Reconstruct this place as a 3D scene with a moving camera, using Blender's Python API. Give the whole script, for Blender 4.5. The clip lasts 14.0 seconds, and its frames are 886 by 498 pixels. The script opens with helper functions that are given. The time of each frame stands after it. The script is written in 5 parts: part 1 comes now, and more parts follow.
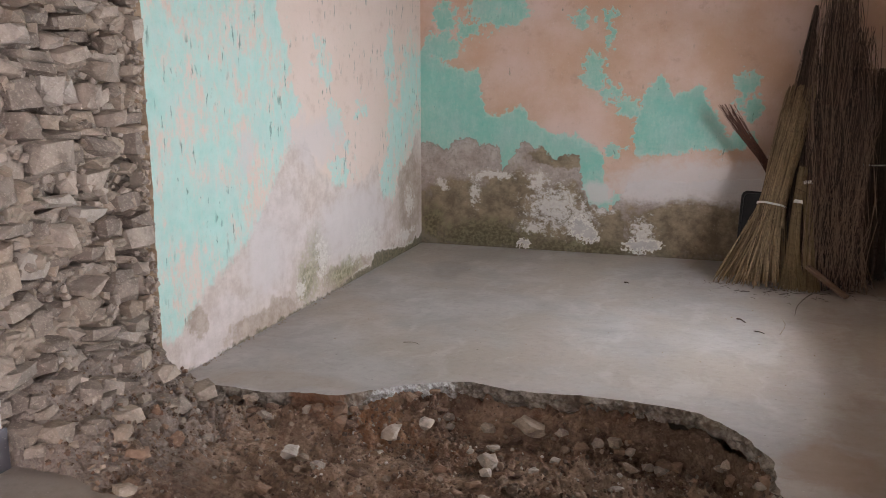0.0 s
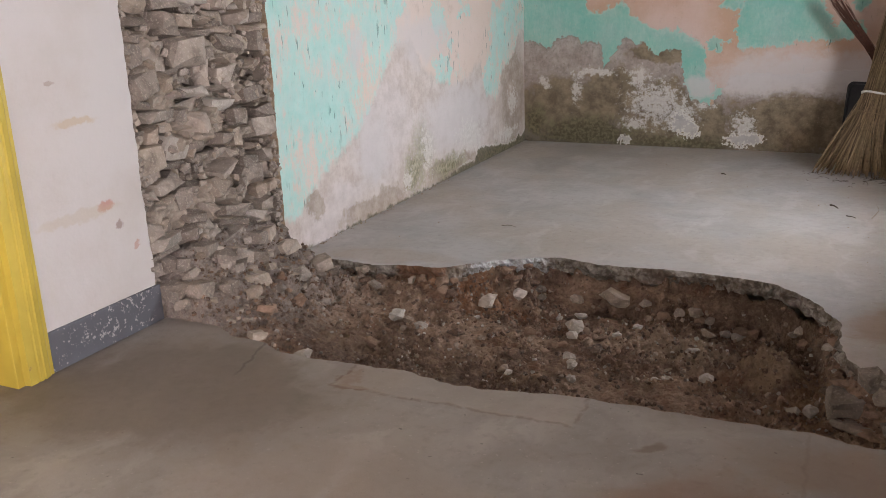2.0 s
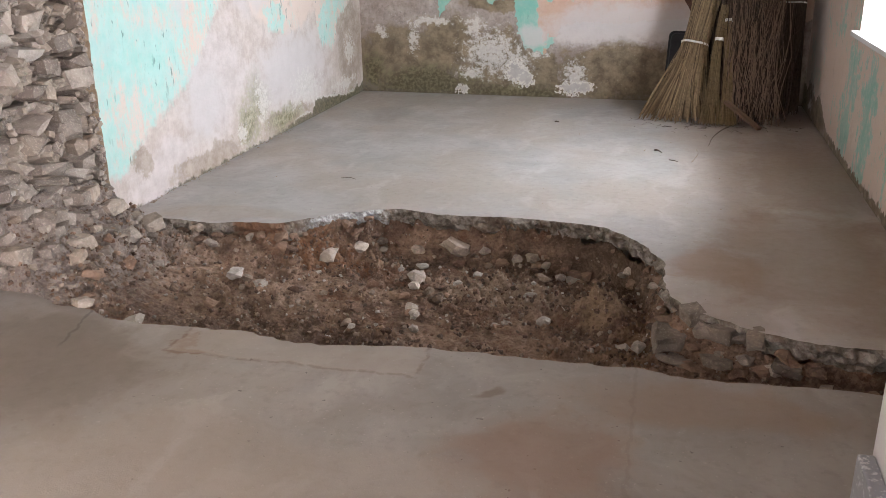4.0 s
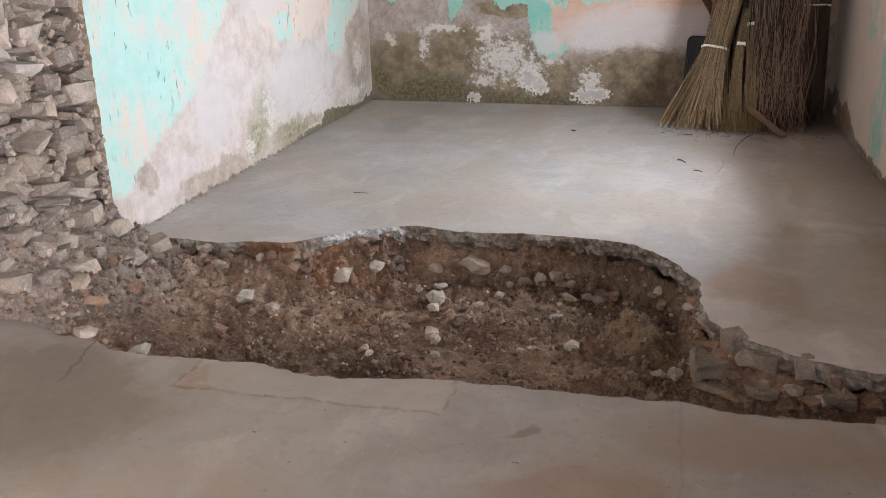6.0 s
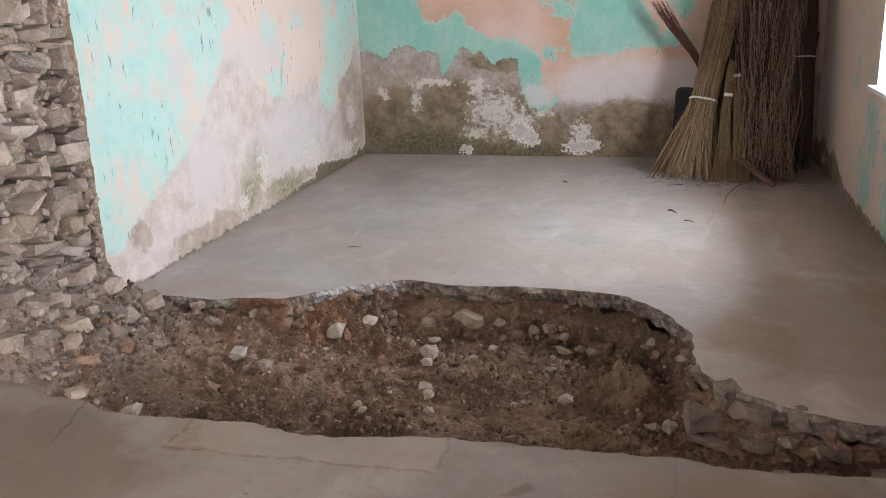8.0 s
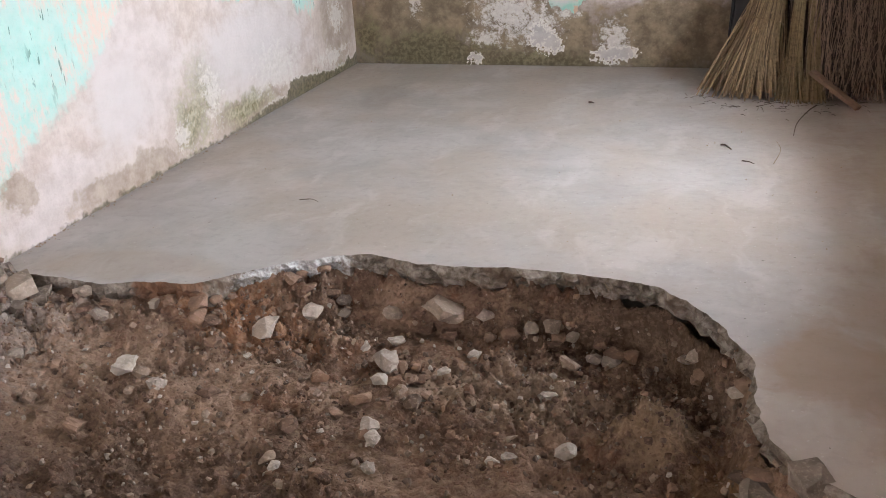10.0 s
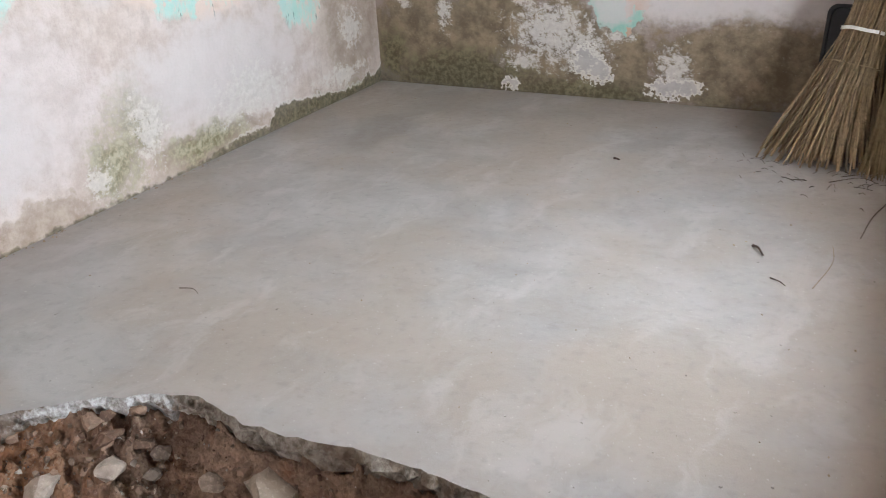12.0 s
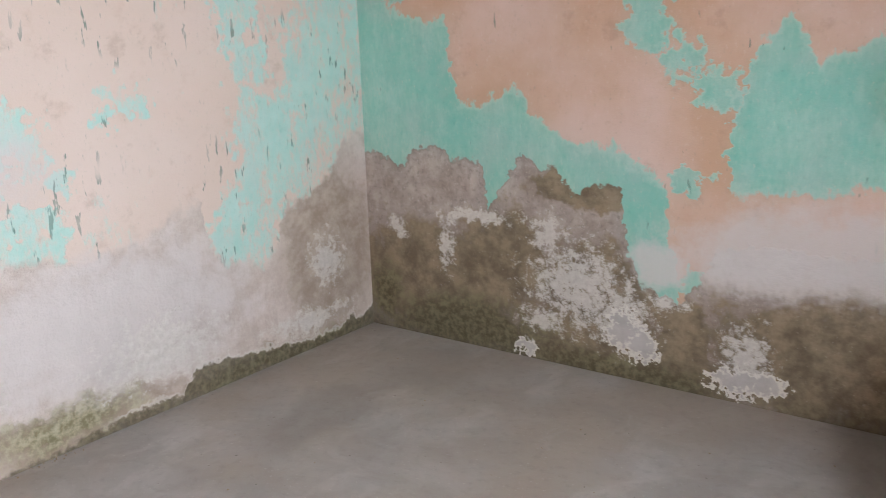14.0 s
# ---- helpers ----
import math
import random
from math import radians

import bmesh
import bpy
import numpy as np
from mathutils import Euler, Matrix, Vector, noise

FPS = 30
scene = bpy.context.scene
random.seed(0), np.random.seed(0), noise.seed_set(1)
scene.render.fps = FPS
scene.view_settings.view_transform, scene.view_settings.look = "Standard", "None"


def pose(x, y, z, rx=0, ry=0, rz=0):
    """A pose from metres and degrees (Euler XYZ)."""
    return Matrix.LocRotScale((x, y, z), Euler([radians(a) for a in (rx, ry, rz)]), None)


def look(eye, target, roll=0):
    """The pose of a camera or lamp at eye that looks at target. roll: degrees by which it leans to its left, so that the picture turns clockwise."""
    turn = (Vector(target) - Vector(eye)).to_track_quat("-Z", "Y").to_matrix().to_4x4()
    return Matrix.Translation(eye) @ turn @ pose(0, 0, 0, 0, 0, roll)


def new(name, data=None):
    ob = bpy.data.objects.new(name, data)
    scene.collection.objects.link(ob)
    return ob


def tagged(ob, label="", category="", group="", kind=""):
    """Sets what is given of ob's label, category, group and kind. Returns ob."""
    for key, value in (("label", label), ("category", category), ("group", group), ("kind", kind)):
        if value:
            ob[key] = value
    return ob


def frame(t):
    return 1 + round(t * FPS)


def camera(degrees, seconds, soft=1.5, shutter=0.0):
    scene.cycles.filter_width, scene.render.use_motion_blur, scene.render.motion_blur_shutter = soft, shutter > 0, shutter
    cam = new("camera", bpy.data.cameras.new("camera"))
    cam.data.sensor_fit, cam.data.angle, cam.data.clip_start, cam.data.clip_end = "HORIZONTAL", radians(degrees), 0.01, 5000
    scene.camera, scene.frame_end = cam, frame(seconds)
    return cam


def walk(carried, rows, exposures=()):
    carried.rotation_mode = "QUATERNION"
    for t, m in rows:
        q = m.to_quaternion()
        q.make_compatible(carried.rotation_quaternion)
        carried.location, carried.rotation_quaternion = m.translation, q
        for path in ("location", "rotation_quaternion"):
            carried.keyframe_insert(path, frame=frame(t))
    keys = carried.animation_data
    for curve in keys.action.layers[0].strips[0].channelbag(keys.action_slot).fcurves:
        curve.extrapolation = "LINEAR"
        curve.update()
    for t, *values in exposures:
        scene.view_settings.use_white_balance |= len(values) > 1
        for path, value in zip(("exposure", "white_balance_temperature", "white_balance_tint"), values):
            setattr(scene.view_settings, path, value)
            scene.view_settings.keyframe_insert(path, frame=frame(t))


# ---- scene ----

cam = camera(53.7, 14.0, soft=0.5, shutter=0.18)
EXPOSURES = [(0.0, -0.31, 6650, 15), (1.0, -0.45, 6650, 15), (2.0, -0.3, 6600, 14), (3.5, 0.22, 6420, 12), (6.0, 0.26, 6400, 12), (7.5, 0.16, 6450, 13), (8.2, 0.1, 6500, 14), (10.5, 0.32, 6500, 14),
             (11.5, 0.18, 6400, 11), (12.5, 0.26, 6280, 10), (13.0, 0.22, 6300, 10), (13.5, 0.18, 6500, 13), (14.0, 0.03, 6500, 13)]
PATH = [
    (0, (2.36, -7.01, 1.389), (1.78, -5.135, 1.005), -0.1),
    (0.5, (2.354, -7.058, 1.379), (1.675, -5.213, 1.012), -0.1),
    (1, (2.378, -7.132, 1.379), (1.65, -5.319, 0.952), -0.7),
    (1.5, (2.508, -7.269, 1.336), (1.727, -5.492, 0.854), -1.4),
    (2, (2.572, -7.334, 1.32), (1.763, -5.596, 0.75), -2.1),
    (2.5, (2.58, -7.355, 1.331), (1.774, -5.627, 0.725), -1.9),
    (3, (2.589, -7.339, 1.321), (1.912, -5.573, 0.671), -1.1),
    (3.5, (2.594, -7.315, 1.318), (2.116, -5.497, 0.635), -0.7),
    (5.8, (2.5, -7.145, 1.312), (2.019, -5.328, 0.627), -1.6),
    (6, (2.478, -7.113, 1.312), (1.994, -5.293, 0.638), -1.6),
    (6.5, (2.468, -7.084, 1.314), (1.981, -5.256, 0.663), -1.7),
    (7, (2.486, -7.107, 1.314), (2.0, -5.276, 0.672), -1.7),
    (7.5, (2.502, -7.125, 1.329), (2.02, -5.284, 0.713), -1.8),
    (8, (2.496, -7.113, 1.339), (2.015, -5.256, 0.77), -2.2),
    (8.2, (2.481, -7.069, 1.34), (1.997, -5.21, 0.784), -2.5),
    (10.3, (2.467, -5.811, 1.247), (1.876, -4.096, 0.405), -3.1),
    (10.5, (2.499, -5.746, 1.249), (1.868, -4.061, 0.376), -2.8),
    (11, (2.595, -5.494, 1.242), (1.826, -3.899, 0.312), -2.7),
    (11.5, (2.676, -5.064, 1.23), (1.987, -3.392, 0.375), -3.8),
    (12, (2.885, -4.714, 1.305), (2.027, -3.107, 0.478), -3.3),
    (12.5, (2.904, -4.331, 1.281), (1.95, -2.764, 0.484), -3.4),
    (13, (2.879, -3.811, 1.35), (2.038, -2.151, 0.618), -0.2),
    (13.5, (2.873, -3.432, 1.399), (1.909, -1.763, 0.864), -1.3),
    (14, (2.746, -3.174, 1.363), (1.603, -1.599, 0.899), -1.9),
]
walk(cam, [(t, look(eye, target, roll)) for t, eye, target, roll in PATH], EXPOSURES)

# ---- light ----
world = bpy.data.worlds.new("sky")
scene.world = world
world.use_nodes = True
sky = world.node_tree.nodes.new("ShaderNodeTexSky")
sky.sky_type, sky.sun_disc = "NISHITA", False
sky.sun_elevation, sky.sun_rotation = radians(55), radians(270)
world.node_tree.links.new(sky.outputs[0], world.node_tree.nodes["Background"].inputs[0])
world.node_tree.nodes["Background"].inputs[1].default_value = 0.12

sun = new("sun", bpy.data.lights.new("sun", "SUN"))
sun.data.energy, sun.data.angle, sun.data.color = 1.2, radians(12), (1.0, 0.95, 0.88)
sun.matrix_world = look((-7, 0, 10), (0, 0, 0))


def daylight(name, eye, target, wide, high, watts, colour):
    """The sky's light in an opening."""
    lamp = new(name, bpy.data.lights.new(name, "AREA"))
    lamp.data.shape, lamp.data.size, lamp.data.size_y = "RECTANGLE", wide, high
    lamp.data.energy, lamp.data.color = watts, colour
    lamp.matrix_world = look(eye, target)
    return lamp


# room sizes
WIDE = 3.6                        # far room, across
CUT_A, CUT_B = -3.72, -4.68       # torn wall on the left, between the two plaster edges
NEAR_X, NEAR_Y = 3.11, -5.37      # near room: its right-hand wall and the end of it
REAR = -9.6
HIGH = 2.9
WIN_Y0, WIN_Y1, WIN_Z0, WIN_Z1 = -2.88, -1.94, 0.73, 1.56
FLOOR2 = 0.015
T = 0.32                          # thickness of the outer walls
SKEW = 0.033                      # the far wall is a little out of square

daylight("window_daylight", (WIDE + T + 0.6, -2.0, 1.31), (0.0, -2.0, 1.31), 3.8, 1.36, 1130, (0.85, 0.93, 1.0))
# doorway and rear opening are unseen, assumed from the near room's brightness
daylight("doorway_daylight", (NEAR_X + 0.3, -8.35, 1.05), (0, -8.35, 0.95), 1.1, 2.0, 295, (0.985, 0.95, 1.0))
daylight("rear_daylight", (1.0, REAR - 0.25, 1.5), (1.0, 0, 1.3), 0.9, 1.1, 18, (0.97, 0.95, 1.0))


# ---- materials ----
class Nodes:
    """A short way to write node materials."""

    def __init__(self, name):
        self.mat = bpy.data.materials.new(name)
        self.mat.use_nodes = True
        self.tree = self.mat.node_tree
        self.shader = self.tree.nodes["Principled BSDF"]

    def put(self, kind, **inputs):
        node = self.tree.nodes.new(kind)
        for key, value in inputs.items():
            self.link(value, node.inputs[key])
        return node

    def link(self, value, socket):
        if isinstance(value, bpy.types.NodeSocket):
            self.tree.links.new(value, socket)
        else:
            socket.default_value = value

    def math(self, op, a, b=0.0, clamp=False):
        node = self.tree.nodes.new("ShaderNodeMath")
        node.operation, node.use_clamp = op, clamp
        self.link(a, node.inputs[0])
        self.link(b, node.inputs[1])
        return node.outputs[0]

    def vec(self, op, a, b, c=None):
        node = self.tree.nodes.new("ShaderNodeVectorMath")
        node.operation = op
        self.link(a, node.inputs[0])
        self.link(b, node.inputs[1])
        if c is not None:
            self.link(c, node.inputs[2])
        return node.outputs["Value"] if op == "LENGTH" else node.outputs[0]

    def place(self):
        return self.tree.nodes.new("ShaderNodeTexCoord").outputs["Object"]

    def world_place(self):
        return self.tree.nodes.new("ShaderNodeNewGeometry").outputs["Position"]

    def noise(self, where, scale, detail=4.0, rough=0.55, stretch=None, shift=(0, 0, 0)):
        if stretch or any(shift):
            where = self.vec("MULTIPLY_ADD", where, stretch or (1, 1, 1), shift)
        node = self.put("ShaderNodeTexNoise", Vector=where, Scale=scale, Detail=detail, Roughness=rough)
        return node.outputs["Fac"]

    def noise_colour(self, where, scale, detail=3.0):
        return self.put("ShaderNodeTexNoise", Vector=where, Scale=scale, Detail=detail).outputs["Color"]

    def step(self, value, low, high):
        """0 below low, 1 above high."""
        node = self.tree.nodes.new("ShaderNodeMapRange")
        node.interpolation_type = "SMOOTHSTEP"
        self.link(value, node.inputs[0])
        node.inputs[1].default_value, node.inputs[2].default_value = low, high
        return node.outputs[0]

    def mix(self, fac, a, b):
        node = self.tree.nodes.new("ShaderNodeMix")
        node.data_type = "RGBA"
        self.link(fac, node.inputs[0])
        for value, socket in ((a, node.inputs[6]), (b, node.inputs[7])):
            self.link(value if isinstance(value, bpy.types.NodeSocket) else (*value, 1), socket)
        return node.outputs[2]

    def curve(self, value, points, low, high):
        """A profile through points (u, v); u runs from 0 to high."""
        node = self.tree.nodes.new("ShaderNodeFloatCurve")
        line = node.mapping.curves[0]
        pts = [(u / high, v / low) for u, v in points]
        line.points[0].location, line.points[1].location = pts[0], pts[-1]
        for p in pts[1:-1]:
            line.points.new(*p)
        for p in line.points:
            p.handle_type = "VECTOR"
        node.mapping.update()
        self.link(self.math("DIVIDE", value, high), node.inputs["Value"])
        return self.math("MULTIPLY", node.outputs[0], low)

    def blobs(self, where, spots):
        """How far inside the nearest of the spots (u, v, ru, rv): 1 in the middle, 0 on the rim, below 0 outside."""
        least = None
        for u, v, ru, rv in spots:
            p = self.vec("MULTIPLY_ADD", where, (1 / ru, 1 / rv, 0), (-u / ru, -v / rv, 0))
            far = self.vec("LENGTH", p, (0, 0, 0))
            least = far if least is None else self.math("MINIMUM", least, far)
        return self.math("SUBTRACT", 1.0, least)

    def done(self, colour, rough=0.8, height=None, strength=0.4, size=0.01, metal=0.0, spec=0.4):
        self.link(colour if isinstance(colour, bpy.types.NodeSocket) else (*colour, 1), self.shader.inputs["Base Color"])
        self.link(rough, self.shader.inputs["Roughness"])
        self.shader.inputs["Metallic"].default_value = metal
        self.shader.inputs["Specular IOR Level"].default_value = spec
        if height is not None:
            bump = self.put("ShaderNodeBump", Height=height, Strength=strength, Distance=size)
            self.link(bump.outputs[0], self.shader.inputs["Normal"])
        return self.mat


TURQUOISE, TURQ_DARK = (0.19, 0.48, 0.40), (0.13, 0.40, 0.33)
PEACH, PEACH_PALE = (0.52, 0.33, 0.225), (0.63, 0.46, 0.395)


def peeling_wall(name, axis, edge, turq, faded, pale, brown, moss, salt, turq_bias=0.0, pinkish=0.3, streak=0.0, rim_dark=0.35, clip=(0.55, 0.42), soft=0.04, ragged=0.25, bare_spots=0.6, damp=((0.30, 0.24, 0.205), (0.46, 0.385, 0.345)), chip_low=0.665, foot=None, foot_soft=0.01, lip_amount=0.5, lit_wash=0.0, edge_soft=0.008, fade=0.72, patches=(), moss_tones=((0.075, 0.063, 0.03), (0.20, 0.172, 0.095)), wet_a=(0.15, 0.115, 0.075), wet_b=(0.28, 0.22, 0.15), bands=(), warp=0.10, scatter=1.0, salt_grain=22.0, coat=(TURQUOISE, (0.25, 0.49, 0.41), TURQ_DARK)):
    """Two coats of old paint over damp plaster. edge: the profile under which the paint is gone."""
    n = Nodes(name)
    at = n.world_place()
    sep = n.put("ShaderNodeSeparateXYZ", Vector=at)
    u = sep.outputs[0] if axis == "x" else n.math("MULTIPLY", sep.outputs[1], -1.0)
    v = sep.outputs[2]
    flat = n.put("ShaderNodeCombineXYZ", X=u, Y=v).outputs[0]
    wob = n.vec("MULTIPLY_ADD", n.noise_colour(flat, 6.0, 6.0), (2 * warp, 2 * warp, 0), (-warp, -warp, 0))
    fine = n.vec("MULTIPLY_ADD", n.noise_colour(flat, 24.0, 4.0), (0.08, 0.10, 0), (-0.04, -0.05, 0))
    bent = n.vec("ADD", n.vec("ADD", flat, wob), fine)
    bent_small = n.vec("ADD", n.vec("ADD", flat, n.vec("MULTIPLY", wob, (ragged, ragged, 0))), fine)
    bsep = n.put("ShaderNodeSeparateXYZ", Vector=bent_small)
    # the top coat
    big = n.noise(flat, 2.6, 6.0, 0.62, shift=(3.1, 1.7, 0))
    tall = n.noise(flat, 16.0, 5.0, 0.65, stretch=(1.0, 0.32, 1))
    field = n.blobs(n.vec("ADD", bent, n.vec("ADD", n.vec("MULTIPLY", wob, (1.6, 1.6, 0)), fine)), turq)
    wsep = n.put("ShaderNodeSeparateXYZ", Vector=bent)
    for lower, upper in bands:
        above = n.math("SUBTRACT", wsep.outputs[1], n.curve(wsep.outputs[0], lower, 2.0, 4.0))
        below = n.math("SUBTRACT", n.curve(wsep.outputs[0], upper, 2.0, 4.0), wsep.outputs[1])
        field = n.math("MAXIMUM", field, n.math("MULTIPLY", n.math("MINIMUM", above, below), 9.0))
    field = n.math("MINIMUM", n.math("MAXIMUM", field, -clip[0]), clip[1])
    t = n.math("ADD", field, n.math("MULTIPLY", n.math("SUBTRACT", big, 0.5), 2.0 * scatter))
    t = n.math("ADD", t, n.math("MULTIPLY", n.math("SUBTRACT", tall, 0.5), (1.3 + streak) * scatter))
    t = n.math("ADD", t, n.math("MULTIPLY", n.math("SUBTRACT", n.noise(flat, 48.0, 4.0, 0.7, stretch=(1.0, 0.5, 1), shift=(5, 3, 0)), 0.5), (1.0 + streak * 0.6) * scatter))
    t = n.math("ADD", t, turq_bias)
    t_mask = n.step(t, -soft, soft)
    thin = n.step(t, 0.0, 0.55)
    # the bare foot of the wall
    h = n.curve(bsep.outputs[0], edge, 2.0, 4.0)
    gap = n.math("SUBTRACT", h, bsep.outputs[1])
    bare = n.step(gap, -edge_soft, edge_soft)
    mott = n.noise(flat, 9.0, 6.0, 0.65)
    mott2 = n.noise(flat, 38.0, 5.0, 0.6)
    grain = n.noise(flat, 160.0, 3.0, 0.6)
    # coats
    peach = n.mix(n.step(n.noise(flat, 1.6, 5.0), 0.35, 0.7), PEACH, PEACH_PALE)
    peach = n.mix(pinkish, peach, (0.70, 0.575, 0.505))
    peach = n.mix(n.math("MULTIPLY", n.step(mott, 0.55, 0.75), 0.35), peach, (0.50, 0.33, 0.23))
    turq_c = n.mix(n.step(mott, 0.3, 0.75), coat[0], coat[1])
    turq_c = n.mix(n.math("MULTIPLY", n.step(mott2, 0.55, 0.75), 0.5), turq_c, coat[2])
    worn = n.noise(flat, 70.0, 5.0, 0.75, stretch=(1.0, 0.45, 1), shift=(3, 8, 0))
    rub = n.noise(flat, 4.5, 4.0, 0.6, shift=(6, 1, 0))
    turq_c = n.mix(n.math("MULTIPLY", n.step(rub, 0.42, 0.70), 0.55), turq_c, tuple(0.55 * k + 0.2 for k in coat[1]))
    turq_c = n.mix(n.math("MULTIPLY", n.math("SUBTRACT", 1.0, thin), 0.45), turq_c, (0.50, 0.62, 0.55))
    peach = n.mix(n.math("MULTIPLY", n.step(n.noise(flat, 6.0, 5.0, 0.7, shift=(2, 7, 0)), 0.56, 0.72), 0.4), peach, (0.36, 0.235, 0.165))
    paint = n.mix(t_mask, peach, turq_c)
    paint = n.mix(n.math("MULTIPLY", n.step(worn, 0.56, 0.70), 0.32), paint, (0.66, 0.55, 0.48))
    paint = n.mix(n.math("MULTIPLY", n.step(worn, 0.42, 0.30), 0.30), paint, (0.20, 0.24, 0.20))
    paint = n.mix(lit_wash, paint, (0.70, 0.68, 0.67))
    # scratches and dark chips that run downward
    chip = n.noise(flat, 30.0, 3.0, 0.6, stretch=(1.0, 0.22, 1), shift=(7.3, 2.2, 0))
    chips = n.math("MULTIPLY", n.step(chip, chip_low, chip_low + 0.03), n.step(n.noise(flat, 3.0, 2.0, shift=(1, 9, 0)), 0.46, 0.6))
    paint = n.mix(n.math("MULTIPLY", chips, 0.75), paint, (0.07, 0.16, 0.13))
    # bare plaster
    plaster = n.mix(n.step(mott, 0.32, 0.68), *damp)
    plaster = n.mix(n.math("MULTIPLY", n.step(mott2, 0.5, 0.7), bare_spots), plaster, tuple(k * 0.72 for k in damp[0]))
    plaster = n.mix(n.math("MULTIPLY", n.step(tall, 0.50, 0.66), 0.35), plaster, tuple(k * 0.8 for k in damp[0]))
    plaster = n.mix(n.math("MULTIPLY", n.step(worn, 0.56, 0.70), 0.4), plaster, (0.66, 0.60, 0.55))
    if pale:
        p = n.math("ADD", n.blobs(bent, pale), n.math("MULTIPLY", n.math("SUBTRACT", mott, 0.5), 1.2))
        plaster = n.mix(n.math("MULTIPLY", n.step(p, -0.1, 0.45), 0.9), plaster, n.mix(n.step(mott, 0.3, 0.7), (0.52, 0.455, 0.43), (0.64, 0.565, 0.54)))
    if brown:
        b = n.math("ADD", n.blobs(bent, brown), n.math("MULTIPLY", n.math("SUBTRACT", mott, 0.5), 1.5))
        wet = n.mix(n.step(n.math("ADD", n.math("MULTIPLY", mott, 0.75), n.math("MULTIPLY", mott2, 0.25)), 0.38, 0.64), wet_a, wet_b)
        plaster = n.mix(n.math("MULTIPLY", n.step(b, -0.05, 0.3), 0.92), plaster, wet)
        speck = n.step(n.noise(flat, 55.0, 6.0, 0.75, shift=(4, 1, 0)), 0.60, 0.68)
        plaster = n.mix(n.math("MULTIPLY", speck, 0.45), plaster, (0.48, 0.42, 0.35))
    if moss:
        m = n.math("ADD", n.blobs(bent, moss), n.math("MULTIPLY", n.math("SUBTRACT", mott, 0.5), 1.6))
        m = n.math("ADD", m, n.math("MULTIPLY", n.math("SUBTRACT", mott2, 0.5), 1.2))
        plaster = n.mix(n.math("MULTIPLY", n.step(m, -0.05, 0.6), 0.82), plaster, n.mix(n.step(n.math("ADD", n.math("MULTIPLY", mott2, 0.6), n.math("MULTIPLY", mott, 0.4)), 0.40, 0.60), *moss_tones))
    # salt
    s = n.math("ADD", n.blobs(bent, salt), n.math("MULTIPLY", n.math("SUBTRACT", n.noise(flat, salt_grain, 10.0, 0.80, shift=(2, 5, 0)), 0.5), 4.6))
    s_mask = n.math("MULTIPLY", n.step(s, 0.15, 0.75), bare)
    crust = n.step(s, 0.7, 1.3)
    colour = n.mix(bare, paint, plaster)
    f = n.math("ADD", n.blobs(bent, faded), n.math("MULTIPLY", n.math("SUBTRACT", mott, 0.5), 1.0))
    colour = n.mix(n.math("MULTIPLY", n.step(f, -0.1, 0.6), fade), colour, (0.59, 0.54, 0.525))
    salty = n.mix(mott2, (0.48, 0.43, 0.385), (0.82, 0.78, 0.74))
    salty = n.mix(n.math("MULTIPLY", crust, 0.4), salty, (0.46, 0.415, 0.40))
    colour = n.mix(n.math("MULTIPLY", s_mask, 0.86), colour, salty)
    if foot:
        low = n.math("SUBTRACT", n.curve(bsep.outputs[0], foot, 2.0, 4.0), bsep.outputs[1])
        colour = n.mix(n.math("MULTIPLY", n.step(low, -foot_soft, foot_soft * 1.3), 0.88), colour, n.mix(n.step(mott2, 0.35, 0.7), (0.075, 0.062, 0.034), (0.165, 0.14, 0.085)))
        lip = n.math("MULTIPLY", n.math("MULTIPLY", n.step(low, -0.02, -0.008), n.step(low, 0.004, -0.004)), n.step(n.math("ADD", low, bsep.outputs[1]), 0.025, 0.04))
        colour = n.mix(n.math("MULTIPLY", lip, lip_amount), colour, (0.74, 0.70, 0.66))
    if patches:
        q = n.math("ADD", n.blobs(bent, patches), n.math("MULTIPLY", n.math("SUBTRACT", mott2, 0.5), 2.2))
        colour = n.mix(n.math("MULTIPLY", n.step(q, 0.0, 0.06), 0.9), colour, (0.70, 0.655, 0.60))
        colour = n.mix(n.math("MULTIPLY", n.step(q, 0.2, 0.45), 0.85), colour, n.mix(n.step(mott, 0.3, 0.7), (0.37, 0.335, 0.325), (0.50, 0.46, 0.445)))
    # a darker line along the rim of the broken paint
    rim = n.math("MULTIPLY", n.step(gap, -0.004, 0.004), n.math("SUBTRACT", 1.0, n.step(gap, 0.004, 0.02)))
    clear = n.math("SUBTRACT", 1.0, n.step(f, -0.25, 0.25))
    colour = n.mix(n.math("MULTIPLY", n.math("MULTIPLY", rim, clear), rim_dark), colour, (0.16, 0.12, 0.09))
    high = n.math("ADD", n.math("MULTIPLY", t_mask, 0.12), n.math("MULTIPLY", n.math("MULTIPLY", bare, clear), -0.55))
    high = n.math("ADD", high, n.math("MULTIPLY", s_mask, 0.35))
    high = n.math("ADD", high, n.math("MULTIPLY", n.math("MULTIPLY", mott2, bare), 0.8))
    high = n.math("ADD", high, n.math("MULTIPLY", grain, 0.12))
    high = n.math("ADD", high, n.math("MULTIPLY", mott, 0.5))
    return n.done(colour, n.math("ADD", 0.62, n.math("MULTIPLY", bare, 0.25)), high, 0.55, 0.012)


